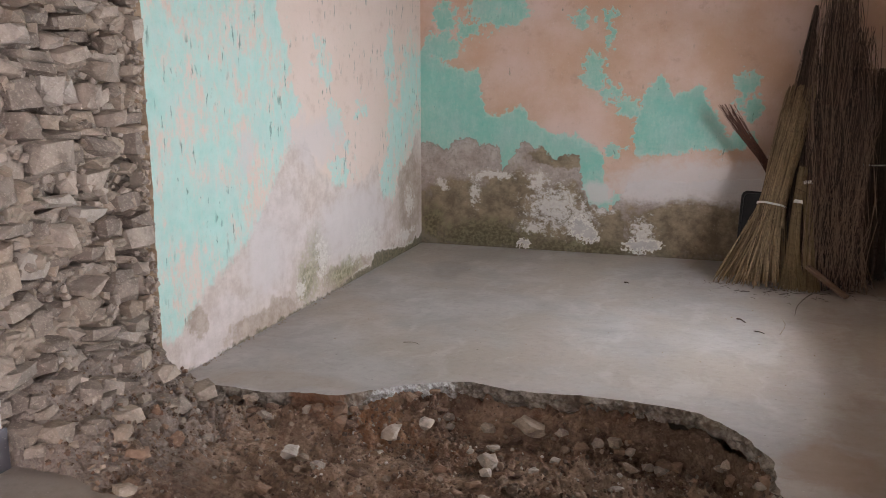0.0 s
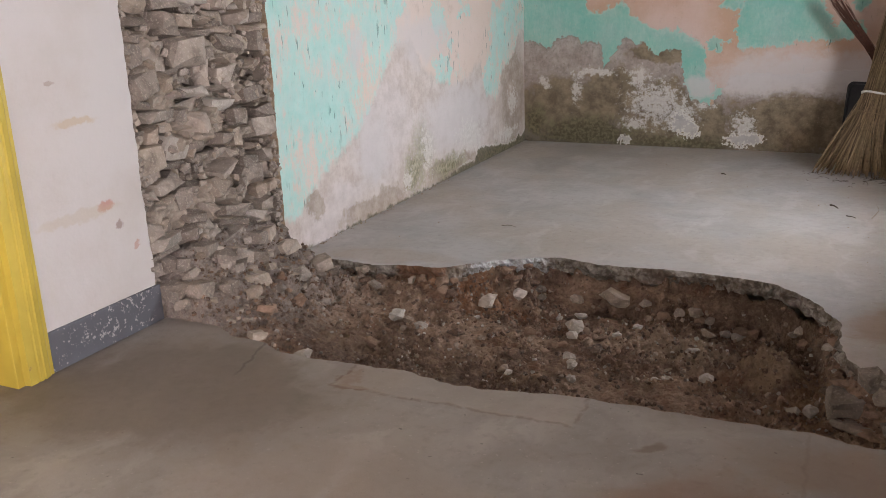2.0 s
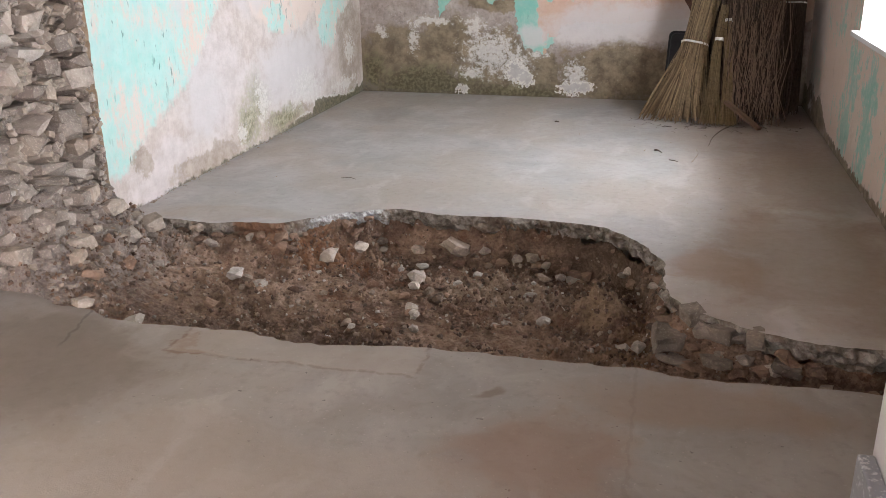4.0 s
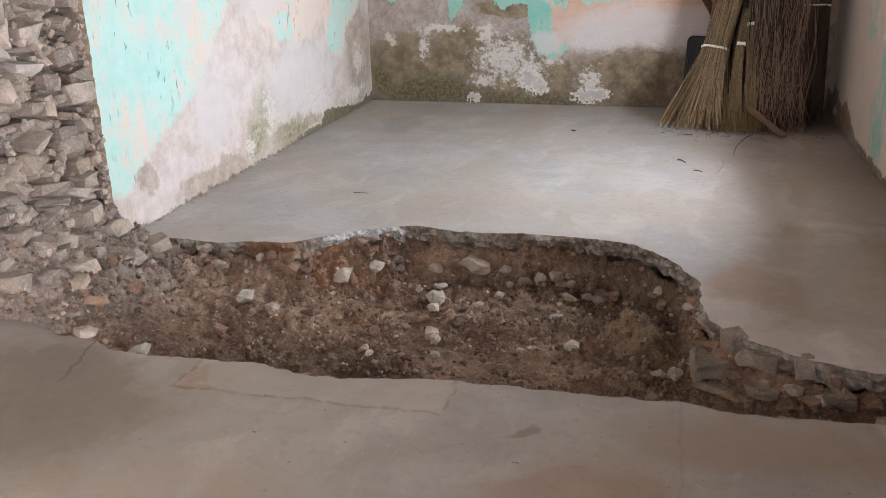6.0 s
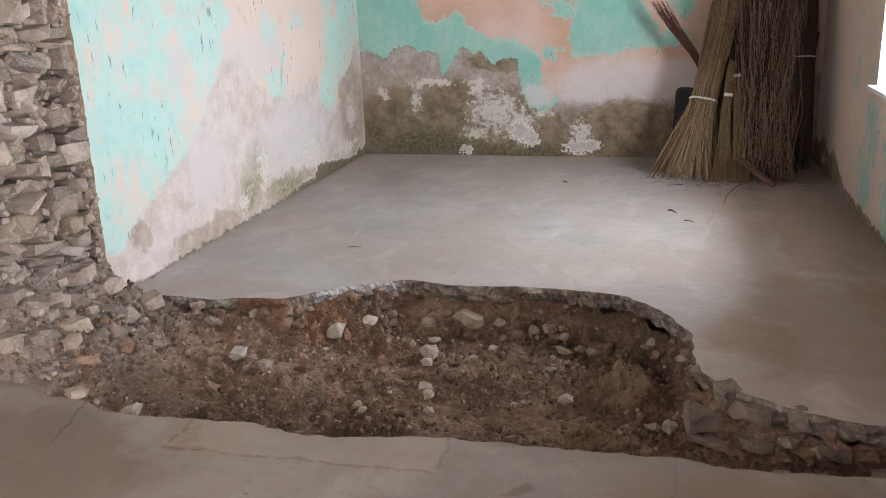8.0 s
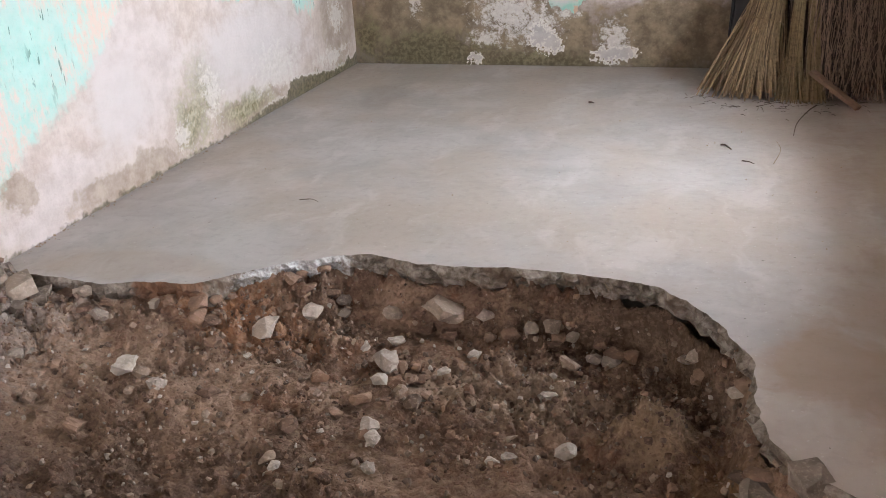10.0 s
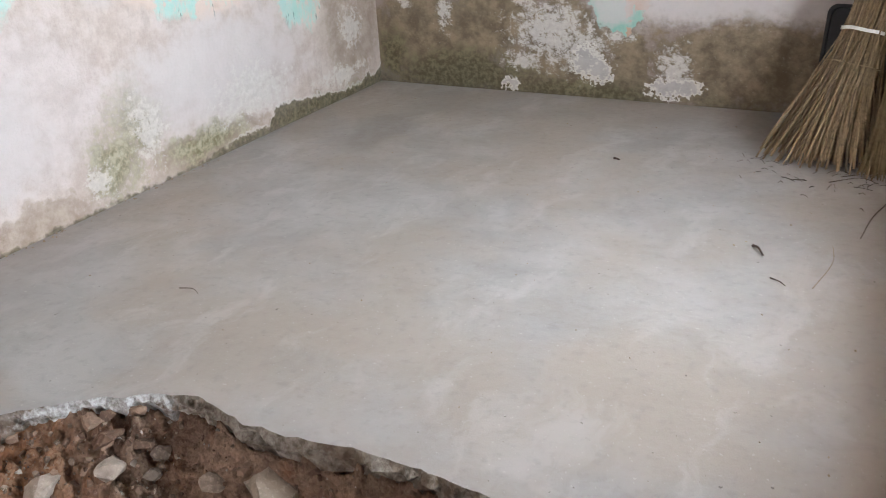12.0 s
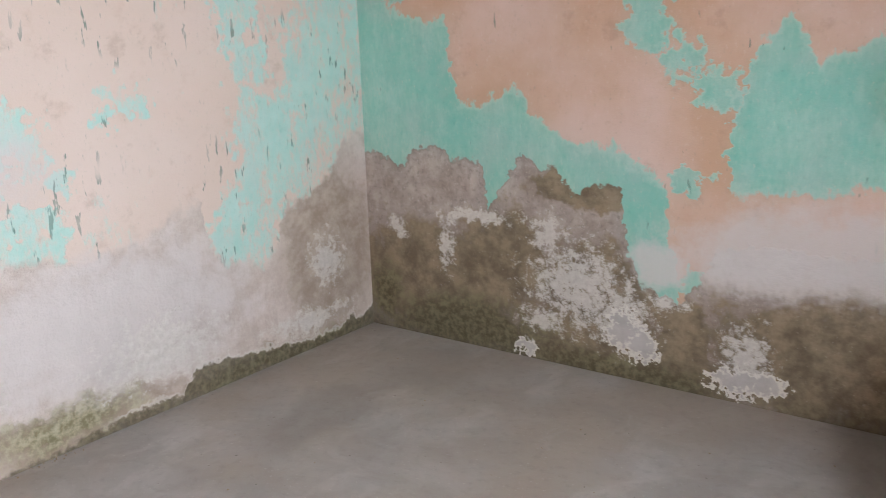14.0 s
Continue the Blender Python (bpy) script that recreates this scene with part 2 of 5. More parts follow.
FAR_BARE = [(0, 0.86), (0.05, 0.87), (0.16, 0.84), (0.2, 0.79), (0.28, 0.86), (0.36, 0.90), (0.46, 0.89), (0.5, 0.85), (0.68, 0.85), (0.71, 0.62), (0.78, 0.75), (0.89, 0.89), (0.99, 0.84), (1.06, 0.83), (1.13, 0.73), (1.2, 0.79), (1.34, 0.80), (1.36, 0.60), (1.42, 0.42), (1.58, 0.34), (1.67, 0.45), (1.74, 0.57), (1.85, 0.61), (2.1, 0.60), (2.4, 0.62), (2.8, 0.64), (4.0, 0.64)]
FAR_LOW_COAT = [(0, 1.62), (0.2, 1.50), (0.5, 1.44), (0.56, 1.08), (0.66, 1.08), (0.86, 1.17), (0.94, 1.07), (1.05, 0.99), (1.15, 0.93), (1.31, 0.94), (1.43, 0.85), (1.51, 0.82), (1.54, 0.6), (1.6, 0.3), (4.0, 0.2)]
FAR_WIDE_COAT = [(0, 0.2), (1.70, 0.5), (1.76, 1.0), (1.84, 1.30), (1.95, 1.42), (2.03, 1.26), (2.15, 1.30), (2.24, 1.36), (2.32, 1.15), (2.45, 0.98), (2.6, 1.0), (2.7, 0.85), (4.0, 0.5)]
FAR_WIDE_FOOT = [(0, 1.9), (1.70, 1.5), (1.76, 0.80), (1.84, 0.78), (1.98, 0.81), (2.47, 0.84), (2.62, 0.88), (4.0, 0.9)]
FLOOR_LINE = [(0, 0.0), (4.0, 0.0)]
back_paint = peeling_wall(
    "peeling_paint_far", "x", FAR_BARE,
    [(0.66, 1.92, 0.24, 0.14), (0.40, 1.76, 0.10, 0.08), (0.20, 1.86, 0.10, 0.12), (0.17, 1.62, 0.16, 0.10), (1.33, 1.82, 0.09, 0.08), (1.55, 1.80, 0.04, 0.16), (1.43, 1.44, 0.09, 0.15), (1.58, 1.25, 0.07, 0.12), (1.70, 1.16, 0.08, 0.08), (2.55, 1.36, 0.09, 0.10), (2.60, 1.16, 0.09, 0.09), (1.62, 0.83, 0.06, 0.04), (1.63, 0.44, 0.10, 0.07), (1.46, 0.62, 0.05, 0.10)],
    [(2.35, 0.62, 0.85, 0.20), (1.5, 0.50, 0.14, 0.12), (1.9, 0.58, 0.36, 0.18)],
    [(2.3, 0.64, 0.9, 0.30), (1.46, 0.40, 0.16, 0.14)],
    [(0.40, 0.28, 0.62, 0.32), (0.80, 0.42, 0.26, 0.26), (1.25, 0.30, 0.35, 0.30), (1.3, 0.08, 0.9, 0.13), (2.3, 0.22, 0.8, 0.27), (1.15, 0.76, 0.28, 0.09), (1.62, 0.22, 0.14, 0.18)],
    [(0.62, 0.10, 0.55, 0.16), (1.35, 0.02, 0.5, 0.09), (0.1, 0.18, 0.12, 0.2)],
    [(1.15, 0.36, 0.30, 0.24), (0.98, 0.19, 0.14, 0.07), (1.34, 0.26, 0.20, 0.18), (1.85, 0.18, 0.12, 0.17), (0.47, 0.46, 0.06, 0.18), (0.62, 0.60, 0.32, 0.045), (0.19, 0.52, 0.08, 0.06), (1.00, 0.56, 0.12, 0.10), (1.55, 0.36, 0.12, 0.06), (0.90, 0.06, 0.06, 0.04)],
    pinkish=0.0, foot=[(0, 0.10), (0.12, 0.06), (0.3, 0.15), (0.55, 0.20), (0.80, 0.16), (0.88, 0.03), (0.97, 0.04), (1.02, 0.10), (1.15, 0.07), (1.3, 0.035), (1.42, 0.04), (1.5, 0.10), (1.68, 0.07), (1.74, 0.01), (1.95, 0.01), (2.0, 0.05), (2.3, 0.03), (2.6, 0.06), (4.0, 0.05)], foot_soft=0.07, lip_amount=0.0, fade=0.8, wet_a=(0.13, 0.094, 0.056), wet_b=(0.27, 0.205, 0.13),
    patches=[(1.36, 0.20, 0.09, 0.10), (1.44, 0.16, 0.07, 0.09), (1.82, 0.08, 0.11, 0.06), (1.93, 0.09, 0.09, 0.045), (0.90, 0.05, 0.06, 0.035)],
    bands=[(FLOOR_LINE, FAR_LOW_COAT), (FAR_WIDE_FOOT, FAR_WIDE_COAT)], warp=0.045, scatter=0.62, clip=(0.6, 0.34), ragged=0.5, soft=0.11)
SIDE_BARE = [(0, 0.93), (0.07, 0.95), (0.16, 0.91), (0.27, 0.77), (0.40, 0.72), (0.56, 0.67), (0.60, 0.54), (0.68, 0.46), (0.88, 0.50), (0.96, 0.58), (1.0, 0.78), (1.13, 0.75), (1.29, 0.68), (1.5, 0.65), (1.79, 0.71), (2.04, 0.84), (2.19, 1.02), (2.4, 1.0), (2.63, 0.79), (2.78, 0.62), (3.0, 0.50), (3.31, 0.38), (3.45, 0.30), (3.56, 0.20), (4.0, 0.22)]
SIDE_COAT = [(0, 0.1), (2.25, 0.2), (2.4, 1.5), (2.55, 2.0), (4.0, 2.0)]
# same paint in paler tones: this wall's brighter light is mixed into them
left_paint = peeling_wall(
    "peeling_paint_side", "y", SIDE_BARE,
    [(3.66, 1.1, 0.12, 1.4), (3.56, 0.50, 0.16, 0.32), (2.75, 1.50, 0.34, 0.20), (2.95, 1.28, 0.30, 0.22), (2.55, 1.22, 0.22, 0.20), (2.72, 0.86, 0.16, 0.16), (3.0, 0.76, 0.22, 0.16), (3.22, 0.52, 0.16, 0.14), (3.3, 1.66, 0.16, 0.14), (3.42, 0.98, 0.10, 0.3), (1.77, 1.13, 0.10, 0.10), (1.70, 0.77, 0.16, 0.07), (0.76, 0.60, 0.15, 0.17), (0.62, 0.92, 0.20, 0.20), (0.22, 1.2, 0.26, 0.42), (0.72, 1.45, 0.10, 0.25), (1.25, 1.2, 0.08, 0.08), (1.9, 1.5, 0.10, 0.16), (1.66, 1.02, 0.09, 0.08), (0.45, 0.85, 0.12, 0.14)],
    [(1.5, 0.42, 0.75, 0.3), (2.75, 0.40, 0.3, 0.28), (2.9, 1.0, 0.12, 0.12), (2.0, 1.0, 0.5, 0.2)],
    [(1.45, 0.38, 0.8, 0.32), (2.55, 0.50, 0.40, 0.40), (3.2, 0.12, 0.4, 0.2)],
    [(0.28, 0.45, 0.34, 0.45), (0.55, 0.03, 0.8, 0.07), (3.43, 0.22, 0.10, 0.09), (2.75, 0.05, 0.5, 0.09), (1.6, 0.08, 0.5, 0.10)],
    [(2.22, 0.16, 0.20, 0.20), (2.05, 0.30, 0.20, 0.22), (0.55, 0.02, 0.7, 0.06), (1.65, 0.10, 0.35, 0.10)],
    [(1.25, 0.25, 0.4, 0.16), (0.45, 0.14, 0.35, 0.06), (2.0, 0.25, 0.14, 0.2), (0.3, 0.4, 0.14, 0.16), (2.3, 0.12, 0.1, 0.1)],
    turq_bias=0.0, pinkish=0.72, streak=0.5, rim_dark=0.0, clip=(0.45, 0.13), bands=[(FLOOR_LINE, SIDE_COAT)], foot=[(0, 0.10), (0.12, 0.05), (0.17, 0.11), (0.22, 0.05), (0.45, 0.05), (1.0, 0.12), (1.10, 0.12), (1.16, 0.03), (1.3, 0.05), (1.6, 0.02), (4.0, 0.0)], foot_soft=0.012, lip_amount=0.4, edge_soft=0.03, moss_tones=((0.15, 0.145, 0.065), (0.42, 0.38, 0.26)), lit_wash=0.12, coat=((0.30, 0.60, 0.535), (0.42, 0.67, 0.61), (0.20, 0.48, 0.42)), soft=0.2, ragged=0.3, bare_spots=0.2, damp=((0.50, 0.415, 0.365), (0.64, 0.555, 0.51)), chip_low=0.61, wet_a=(0.31, 0.24, 0.185), wet_b=(0.46, 0.38, 0.32), warp=0.09, scatter=0.72)
# paint lifted paler here to make up for bounce light the wall lacks
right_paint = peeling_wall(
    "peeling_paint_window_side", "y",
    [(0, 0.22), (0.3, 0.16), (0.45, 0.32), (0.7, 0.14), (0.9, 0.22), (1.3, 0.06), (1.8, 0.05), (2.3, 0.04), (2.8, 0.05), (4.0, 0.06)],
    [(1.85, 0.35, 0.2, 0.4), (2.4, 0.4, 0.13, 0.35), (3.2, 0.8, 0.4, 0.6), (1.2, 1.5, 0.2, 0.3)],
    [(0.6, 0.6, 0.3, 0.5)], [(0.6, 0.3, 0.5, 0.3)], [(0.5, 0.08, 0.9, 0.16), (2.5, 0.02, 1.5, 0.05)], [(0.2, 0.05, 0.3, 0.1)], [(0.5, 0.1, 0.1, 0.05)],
    pinkish=0.65, lit_wash=0.15, streak=0.8, clip=(0.35, 0.22), soft=0.12, rim_dark=0.15)


def concrete(name, light, dark, stain, rough, scratch=0.5, spots=(), lines=False):
    n = Nodes(name)
    at = n.world_place()
    flat = n.vec("MULTIPLY", at, (1, 1, 1))
    wob = n.vec("ADD", flat, n.vec("MULTIPLY_ADD", n.noise_colour(flat, 3.5, 5.0), (0.3, 0.3, 0), (-0.15, -0.15, 0)))
    wide = n.noise(flat, 0.9, 6.0, 0.6)
    mid = n.noise(wob, 3.2, 7.0, 0.62)
    small = n.noise(flat, 26.0, 6.0, 0.62)
    grit = n.noise(flat, 210.0, 2.0, 0.5)
    c = n.mix(n.step(mid, 0.3, 0.7), dark, light)
    c = n.mix(n.math("MULTIPLY", n.step(wide, 0.42, 0.62), 0.75), c, stain)
    trowel = n.noise(wob, 5.0, 5.0, 0.6, stretch=(1.0, 0.35, 1), shift=(4, 2, 0))
    c = n.mix(n.math("MULTIPLY", n.step(trowel, 0.50, 0.68), 0.42), c, tuple(min(1, k * 1.22) for k in light))
    c = n.mix(n.math("MULTIPLY", n.step(small, 0.52, 0.70), 0.25), c, tuple(k * 0.72 for k in dark))
    fleck = n.noise(flat, 75.0, 2.0, 0.5, shift=(9, 1, 0))
    c = n.mix(n.math("MULTIPLY", n.step(fleck, 0.66, 0.74), 0.3), c, tuple(min(1, k * 1.5) for k in light))
    swirl = n.noise(wob, 1.7, 6.0, 0.68, stretch=(0.6, 1.3, 1), shift=(8, 3, 0))
    c = n.mix(n.math("MULTIPLY", n.step(swirl, 0.50, 0.66), 0.5), c, tuple(0.5 * (a + b * 0.8) for a, b in zip(stain, dark)))
    specks = n.noise(flat, 48.0, 2.0, 0.5, shift=(1, 6, 0))
    c = n.mix(n.math("MULTIPLY", n.step(specks, 0.735, 0.76), 0.6), c, (0.06, 0.05, 0.04))
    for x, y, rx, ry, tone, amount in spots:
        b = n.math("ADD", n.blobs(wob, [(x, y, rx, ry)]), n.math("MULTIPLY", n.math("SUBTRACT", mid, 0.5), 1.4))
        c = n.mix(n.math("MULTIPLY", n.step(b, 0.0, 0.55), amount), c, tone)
    if lines:
        sharp = n.vec("ADD", flat, n.vec("MULTIPLY_ADD", n.noise_colour(flat, 14.0, 4.0), (0.05, 0.05, 0), (-0.025, -0.025, 0)))
        s = n.put("ShaderNodeSeparateXYZ", Vector=sharp)
        bx = n.math("SUBTRACT", n.math("ABSOLUTE", n.math("SUBTRACT", s.outputs[0], 1.46)), 0.43)
        by = n.math("SUBTRACT", n.math("ABSOLUTE", n.math("SUBTRACT", s.outputs[1], -4.82)), 0.16)
        rim = n.math("ABSOLUTE", n.math("MAXIMUM", bx, by))
        rim = n.math("SUBTRACT", 1.0, n.step(rim, 0.003, 0.013))
        rim = n.math("MULTIPLY", rim, n.step(small, 0.36, 0.52))
        corner = n.math("ADD", n.blobs(sharp, [(1.06, -4.90, 0.06, 0.10), (1.10, -4.97, 0.10, 0.03)]), n.math("MULTIPLY", n.math("SUBTRACT", small, 0.5), 2.5))
        c = n.mix(n.math("MULTIPLY", n.step(corner, 0.1, 0.7), 0.55), c, (0.19, 0.095, 0.055))
        c = n.mix(n.math("MULTIPLY", rim, 0.38), c, (0.15, 0.085, 0.055))
        inside = n.math("MULTIPLY", n.step(n.math("MAXIMUM", bx, by), 0.0, -0.01), 0.3)
        c = n.mix(inside, c, (0.40, 0.33, 0.27))
        crack = n.math("ABSOLUTE", n.math("SUBTRACT", n.math("ADD", n.math("MULTIPLY", s.outputs[1], 0.25), s.outputs[0]), -0.60))
        crack = n.math("MULTIPLY", n.math("SUBTRACT", 1.0, n.step(crack, 0.002, 0.009)), n.step(s.outputs[1], -5.06, -4.98))
        c = n.mix(n.math("MULTIPLY", crack, 0.45), c, (0.05, 0.035, 0.025))
        joint = n.math("ABSOLUTE", n.math("SUBTRACT", s.outputs[0], 2.56))
        joint = n.math("SUBTRACT", 1.0, n.step(joint, 0.002, 0.008))
        c = n.mix(n.math("MULTIPLY", joint, 0.15), c, (0.10, 0.07, 0.05))
    high = n.math("ADD", n.math("MULTIPLY", small, 0.7), n.math("MULTIPLY", grit, 0.25))
    high = n.math("ADD", high, n.math("MULTIPLY", mid, 1.2))
    r = n.math("ADD", rough, n.math("MULTIPLY", small, scratch))
    return n.done(c, r, high, 0.35, 0.006)


# spots: darker browns towards the window wall and in the broom corner
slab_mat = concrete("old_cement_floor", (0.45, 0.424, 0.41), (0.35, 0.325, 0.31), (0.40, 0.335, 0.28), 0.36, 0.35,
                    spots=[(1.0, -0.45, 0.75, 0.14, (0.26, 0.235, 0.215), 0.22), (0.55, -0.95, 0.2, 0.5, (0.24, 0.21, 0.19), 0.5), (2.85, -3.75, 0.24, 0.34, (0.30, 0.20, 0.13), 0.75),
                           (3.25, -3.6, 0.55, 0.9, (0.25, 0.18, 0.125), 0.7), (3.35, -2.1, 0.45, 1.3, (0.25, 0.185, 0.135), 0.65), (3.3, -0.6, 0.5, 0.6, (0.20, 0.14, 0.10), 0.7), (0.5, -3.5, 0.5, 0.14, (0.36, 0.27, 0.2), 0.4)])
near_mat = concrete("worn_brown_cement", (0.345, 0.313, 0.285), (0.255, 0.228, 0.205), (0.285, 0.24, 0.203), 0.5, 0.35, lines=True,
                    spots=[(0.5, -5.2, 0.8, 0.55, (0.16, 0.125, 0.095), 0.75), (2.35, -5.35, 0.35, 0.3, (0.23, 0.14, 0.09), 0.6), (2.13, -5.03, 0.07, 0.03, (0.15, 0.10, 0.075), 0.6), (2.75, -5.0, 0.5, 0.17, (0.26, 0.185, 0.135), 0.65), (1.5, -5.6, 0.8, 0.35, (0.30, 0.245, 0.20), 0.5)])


def soil(name):
    n = Nodes(name)
    at = n.world_place()
    sep = n.put("ShaderNodeSeparateXYZ", Vector=at)
    a = n.noise(at, 3.0, 6.0, 0.65)
    b = n.noise(at, 30.0, 6.0, 0.7)
    d = n.noise(at, 130.0, 4.0, 0.65)
    c = n.mix(n.step(a, 0.35, 0.65), (0.155, 0.096, 0.069), (0.39, 0.265, 0.193))
    c = n.mix(n.math("MULTIPLY", n.step(b, 0.45, 0.68), 0.7), c, (0.24, 0.165, 0.115))
    c = n.mix(n.math("MULTIPLY", n.step(n.noise(at, 7.0, 5.0, 0.6, shift=(4, 4, 4)), 0.5, 0.7), 0.6), c, (0.17, 0.075, 0.038))
    c = n.mix(n.math("MULTIPLY", n.step(d, 0.58, 0.72), 0.5), c, (0.34, 0.27, 0.21))
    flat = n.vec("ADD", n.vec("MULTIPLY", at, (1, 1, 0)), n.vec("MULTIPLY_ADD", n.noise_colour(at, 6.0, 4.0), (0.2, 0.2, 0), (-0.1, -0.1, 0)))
    # red, tan and dark earth; the dark spots also paint in the trench's shade
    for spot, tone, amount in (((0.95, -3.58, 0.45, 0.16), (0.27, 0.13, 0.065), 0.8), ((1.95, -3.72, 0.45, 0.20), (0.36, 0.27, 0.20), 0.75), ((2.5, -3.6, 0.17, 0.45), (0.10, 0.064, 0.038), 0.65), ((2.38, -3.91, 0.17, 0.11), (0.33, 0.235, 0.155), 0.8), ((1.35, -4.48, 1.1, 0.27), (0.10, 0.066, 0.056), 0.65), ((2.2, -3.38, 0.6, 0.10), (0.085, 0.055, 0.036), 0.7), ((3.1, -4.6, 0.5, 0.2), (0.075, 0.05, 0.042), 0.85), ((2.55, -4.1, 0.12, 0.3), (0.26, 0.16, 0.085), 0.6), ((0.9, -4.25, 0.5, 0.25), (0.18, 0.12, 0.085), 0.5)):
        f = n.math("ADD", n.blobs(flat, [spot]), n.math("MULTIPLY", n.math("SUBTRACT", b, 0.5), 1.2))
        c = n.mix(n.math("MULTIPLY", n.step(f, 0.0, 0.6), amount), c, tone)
    dust = n.math("ADD", n.math("MULTIPLY", n.math("SUBTRACT", 0.55, sep.outputs[0]), 2.0), n.math("MULTIPLY", n.math("SUBTRACT", b, 0.5), 1.2))
    c = n.mix(n.math("MULTIPLY", n.step(dust, -0.1, 0.5), 0.75), c, n.mix(d, (0.26, 0.225, 0.20), (0.42, 0.375, 0.34)))
    grains = None
    for scale, amount in ((40.0, 0.22), (110.0, 0.30)):
        v = n.put("ShaderNodeTexVoronoi", Vector=n.vec("ADD", at, n.vec("MULTIPLY", n.noise_colour(at, scale * 0.5, 2.0), (0.02, 0.02, 0.02))), Scale=scale)
        tone = n.put("ShaderNodeSeparateXYZ", Vector=v.outputs["Color"]).outputs[0]
        c = n.mix(n.math("MULTIPLY", n.step(tone, 0.55, 1.0), amount), c, (0.30, 0.215, 0.155))
        c = n.mix(n.math("MULTIPLY", n.step(tone, 0.45, 0.0), amount), c, (0.10, 0.06, 0.043))
        lump = n.math("MULTIPLY", n.math("SUBTRACT", tone, v.outputs["Distance"]), 40.0 / scale)
        grains = lump if grains is None else n.math("ADD", grains, lump)
    high = n.math("ADD", n.math("MULTIPLY", b, 1.0), n.math("MULTIPLY", d, 0.45))
    high = n.math("ADD", high, grains)
    return n.done(c, 0.95, high, 0.85, 0.014, spec=0.15)


def rock(name, light, dark, tint, amount=0.5):
    n = Nodes(name)
    at = n.world_place()
    rnd = n.math("FRACT", n.math("ADD", n.tree.nodes.new("ShaderNodeObjectInfo").outputs["Random"], n.tree.nodes.new("ShaderNodeNewGeometry").outputs["Random Per Island"]))
    a = n.noise(at, 14.0, 6.0, 0.62)
    b = n.noise(at, 90.0, 5.0, 0.65)
    c = n.mix(rnd, dark, light)
    c = n.mix(n.math("MULTIPLY", n.step(n.math("FRACT", n.math("MULTIPLY", rnd, 7.3)), 0.6, 0.9), amount), c, tint)
    c = n.mix(n.math("MULTIPLY", n.step(a, 0.4, 0.7), 0.55), c, tuple(k * 0.55 for k in dark))
    c = n.mix(n.math("MULTIPLY", n.step(b, 0.5, 0.7), 0.4), c, tuple(min(1, k * 1.35) for k in light))
    return n.done(c, 0.9, n.math("ADD", a, n.math("MULTIPLY", b, 0.5)), 0.7, 0.012, spec=0.2)


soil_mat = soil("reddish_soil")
stone_mat = rock("rubble_stone", (0.49, 0.415, 0.35), (0.22, 0.18, 0.15), (0.43, 0.335, 0.25))
mud_mat = rock("mud_mortar", (0.40, 0.335, 0.275), (0.34, 0.28, 0.225), (0.36, 0.28, 0.21))
plaster_edge_mat = rock("broken_plaster", (0.40, 0.31, 0.22), (0.34, 0.26, 0.19), (0.36, 0.26, 0.17))
pebble_mat = rock("pebble", (0.40, 0.31, 0.24), (0.10, 0.066, 0.048), (0.22, 0.115, 0.07), 0.7)
clod_mat = rock("soil_clod", (0.34, 0.23, 0.165), (0.13, 0.082, 0.06), (0.23, 0.13, 0.085), 0.3)
pale_stone_mat = rock("pale_quartz", (0.50, 0.445, 0.39), (0.33, 0.28, 0.235), (0.56, 0.48, 0.43), 0.3)
broken_mat = rock("broken_concrete", (0.37, 0.31, 0.255), (0.17, 0.14, 0.115), (0.33, 0.28, 0.23), 0.4)


def broken_edge():
    """The raw edge of the cement: grey, limewashed in one stretch and red with soil in another."""
    n = Nodes("broken_cement_edge")
    at = n.world_place()
    a = n.noise(at, 22.0, 6.0, 0.65)
    b = n.noise(at, 95.0, 4.0, 0.6)
    c = n.mix(n.step(a, 0.35, 0.65), (0.13, 0.105, 0.082), (0.37, 0.335, 0.29))
    c = n.mix(n.math("MULTIPLY", n.step(n.noise(at, 9.0, 5.0, 0.6), 0.48, 0.62), 0.6), c, (0.15, 0.10, 0.07))
    flat = n.vec("MULTIPLY", at, (1, 1, 0))
    lime = n.math("ADD", n.blobs(flat, [(1.08, -3.36, 0.26, 0.22)]), n.math("MULTIPLY", n.math("SUBTRACT", a, 0.5), 2.0))
    c = n.mix(n.math("MULTIPLY", n.step(lime, 0.05, 0.45), 0.85), c, n.mix(n.step(b, 0.35, 0.62), (0.36, 0.355, 0.345), (0.58, 0.60, 0.60)))
    red = n.math("ADD", n.blobs(flat, [(0.72, -3.62, 0.16, 0.2)]), n.math("MULTIPLY", n.math("SUBTRACT", a, 0.5), 1.4))
    c = n.mix(n.math("MULTIPLY", n.step(red, 0.05, 0.4), 0.85), c, (0.20, 0.10, 0.055))
    return n.done(c, 0.92, n.math("ADD", a, n.math("MULTIPLY", b, 0.4)), 0.9, 0.015, spec=0.2)


edge_mat = broken_edge()


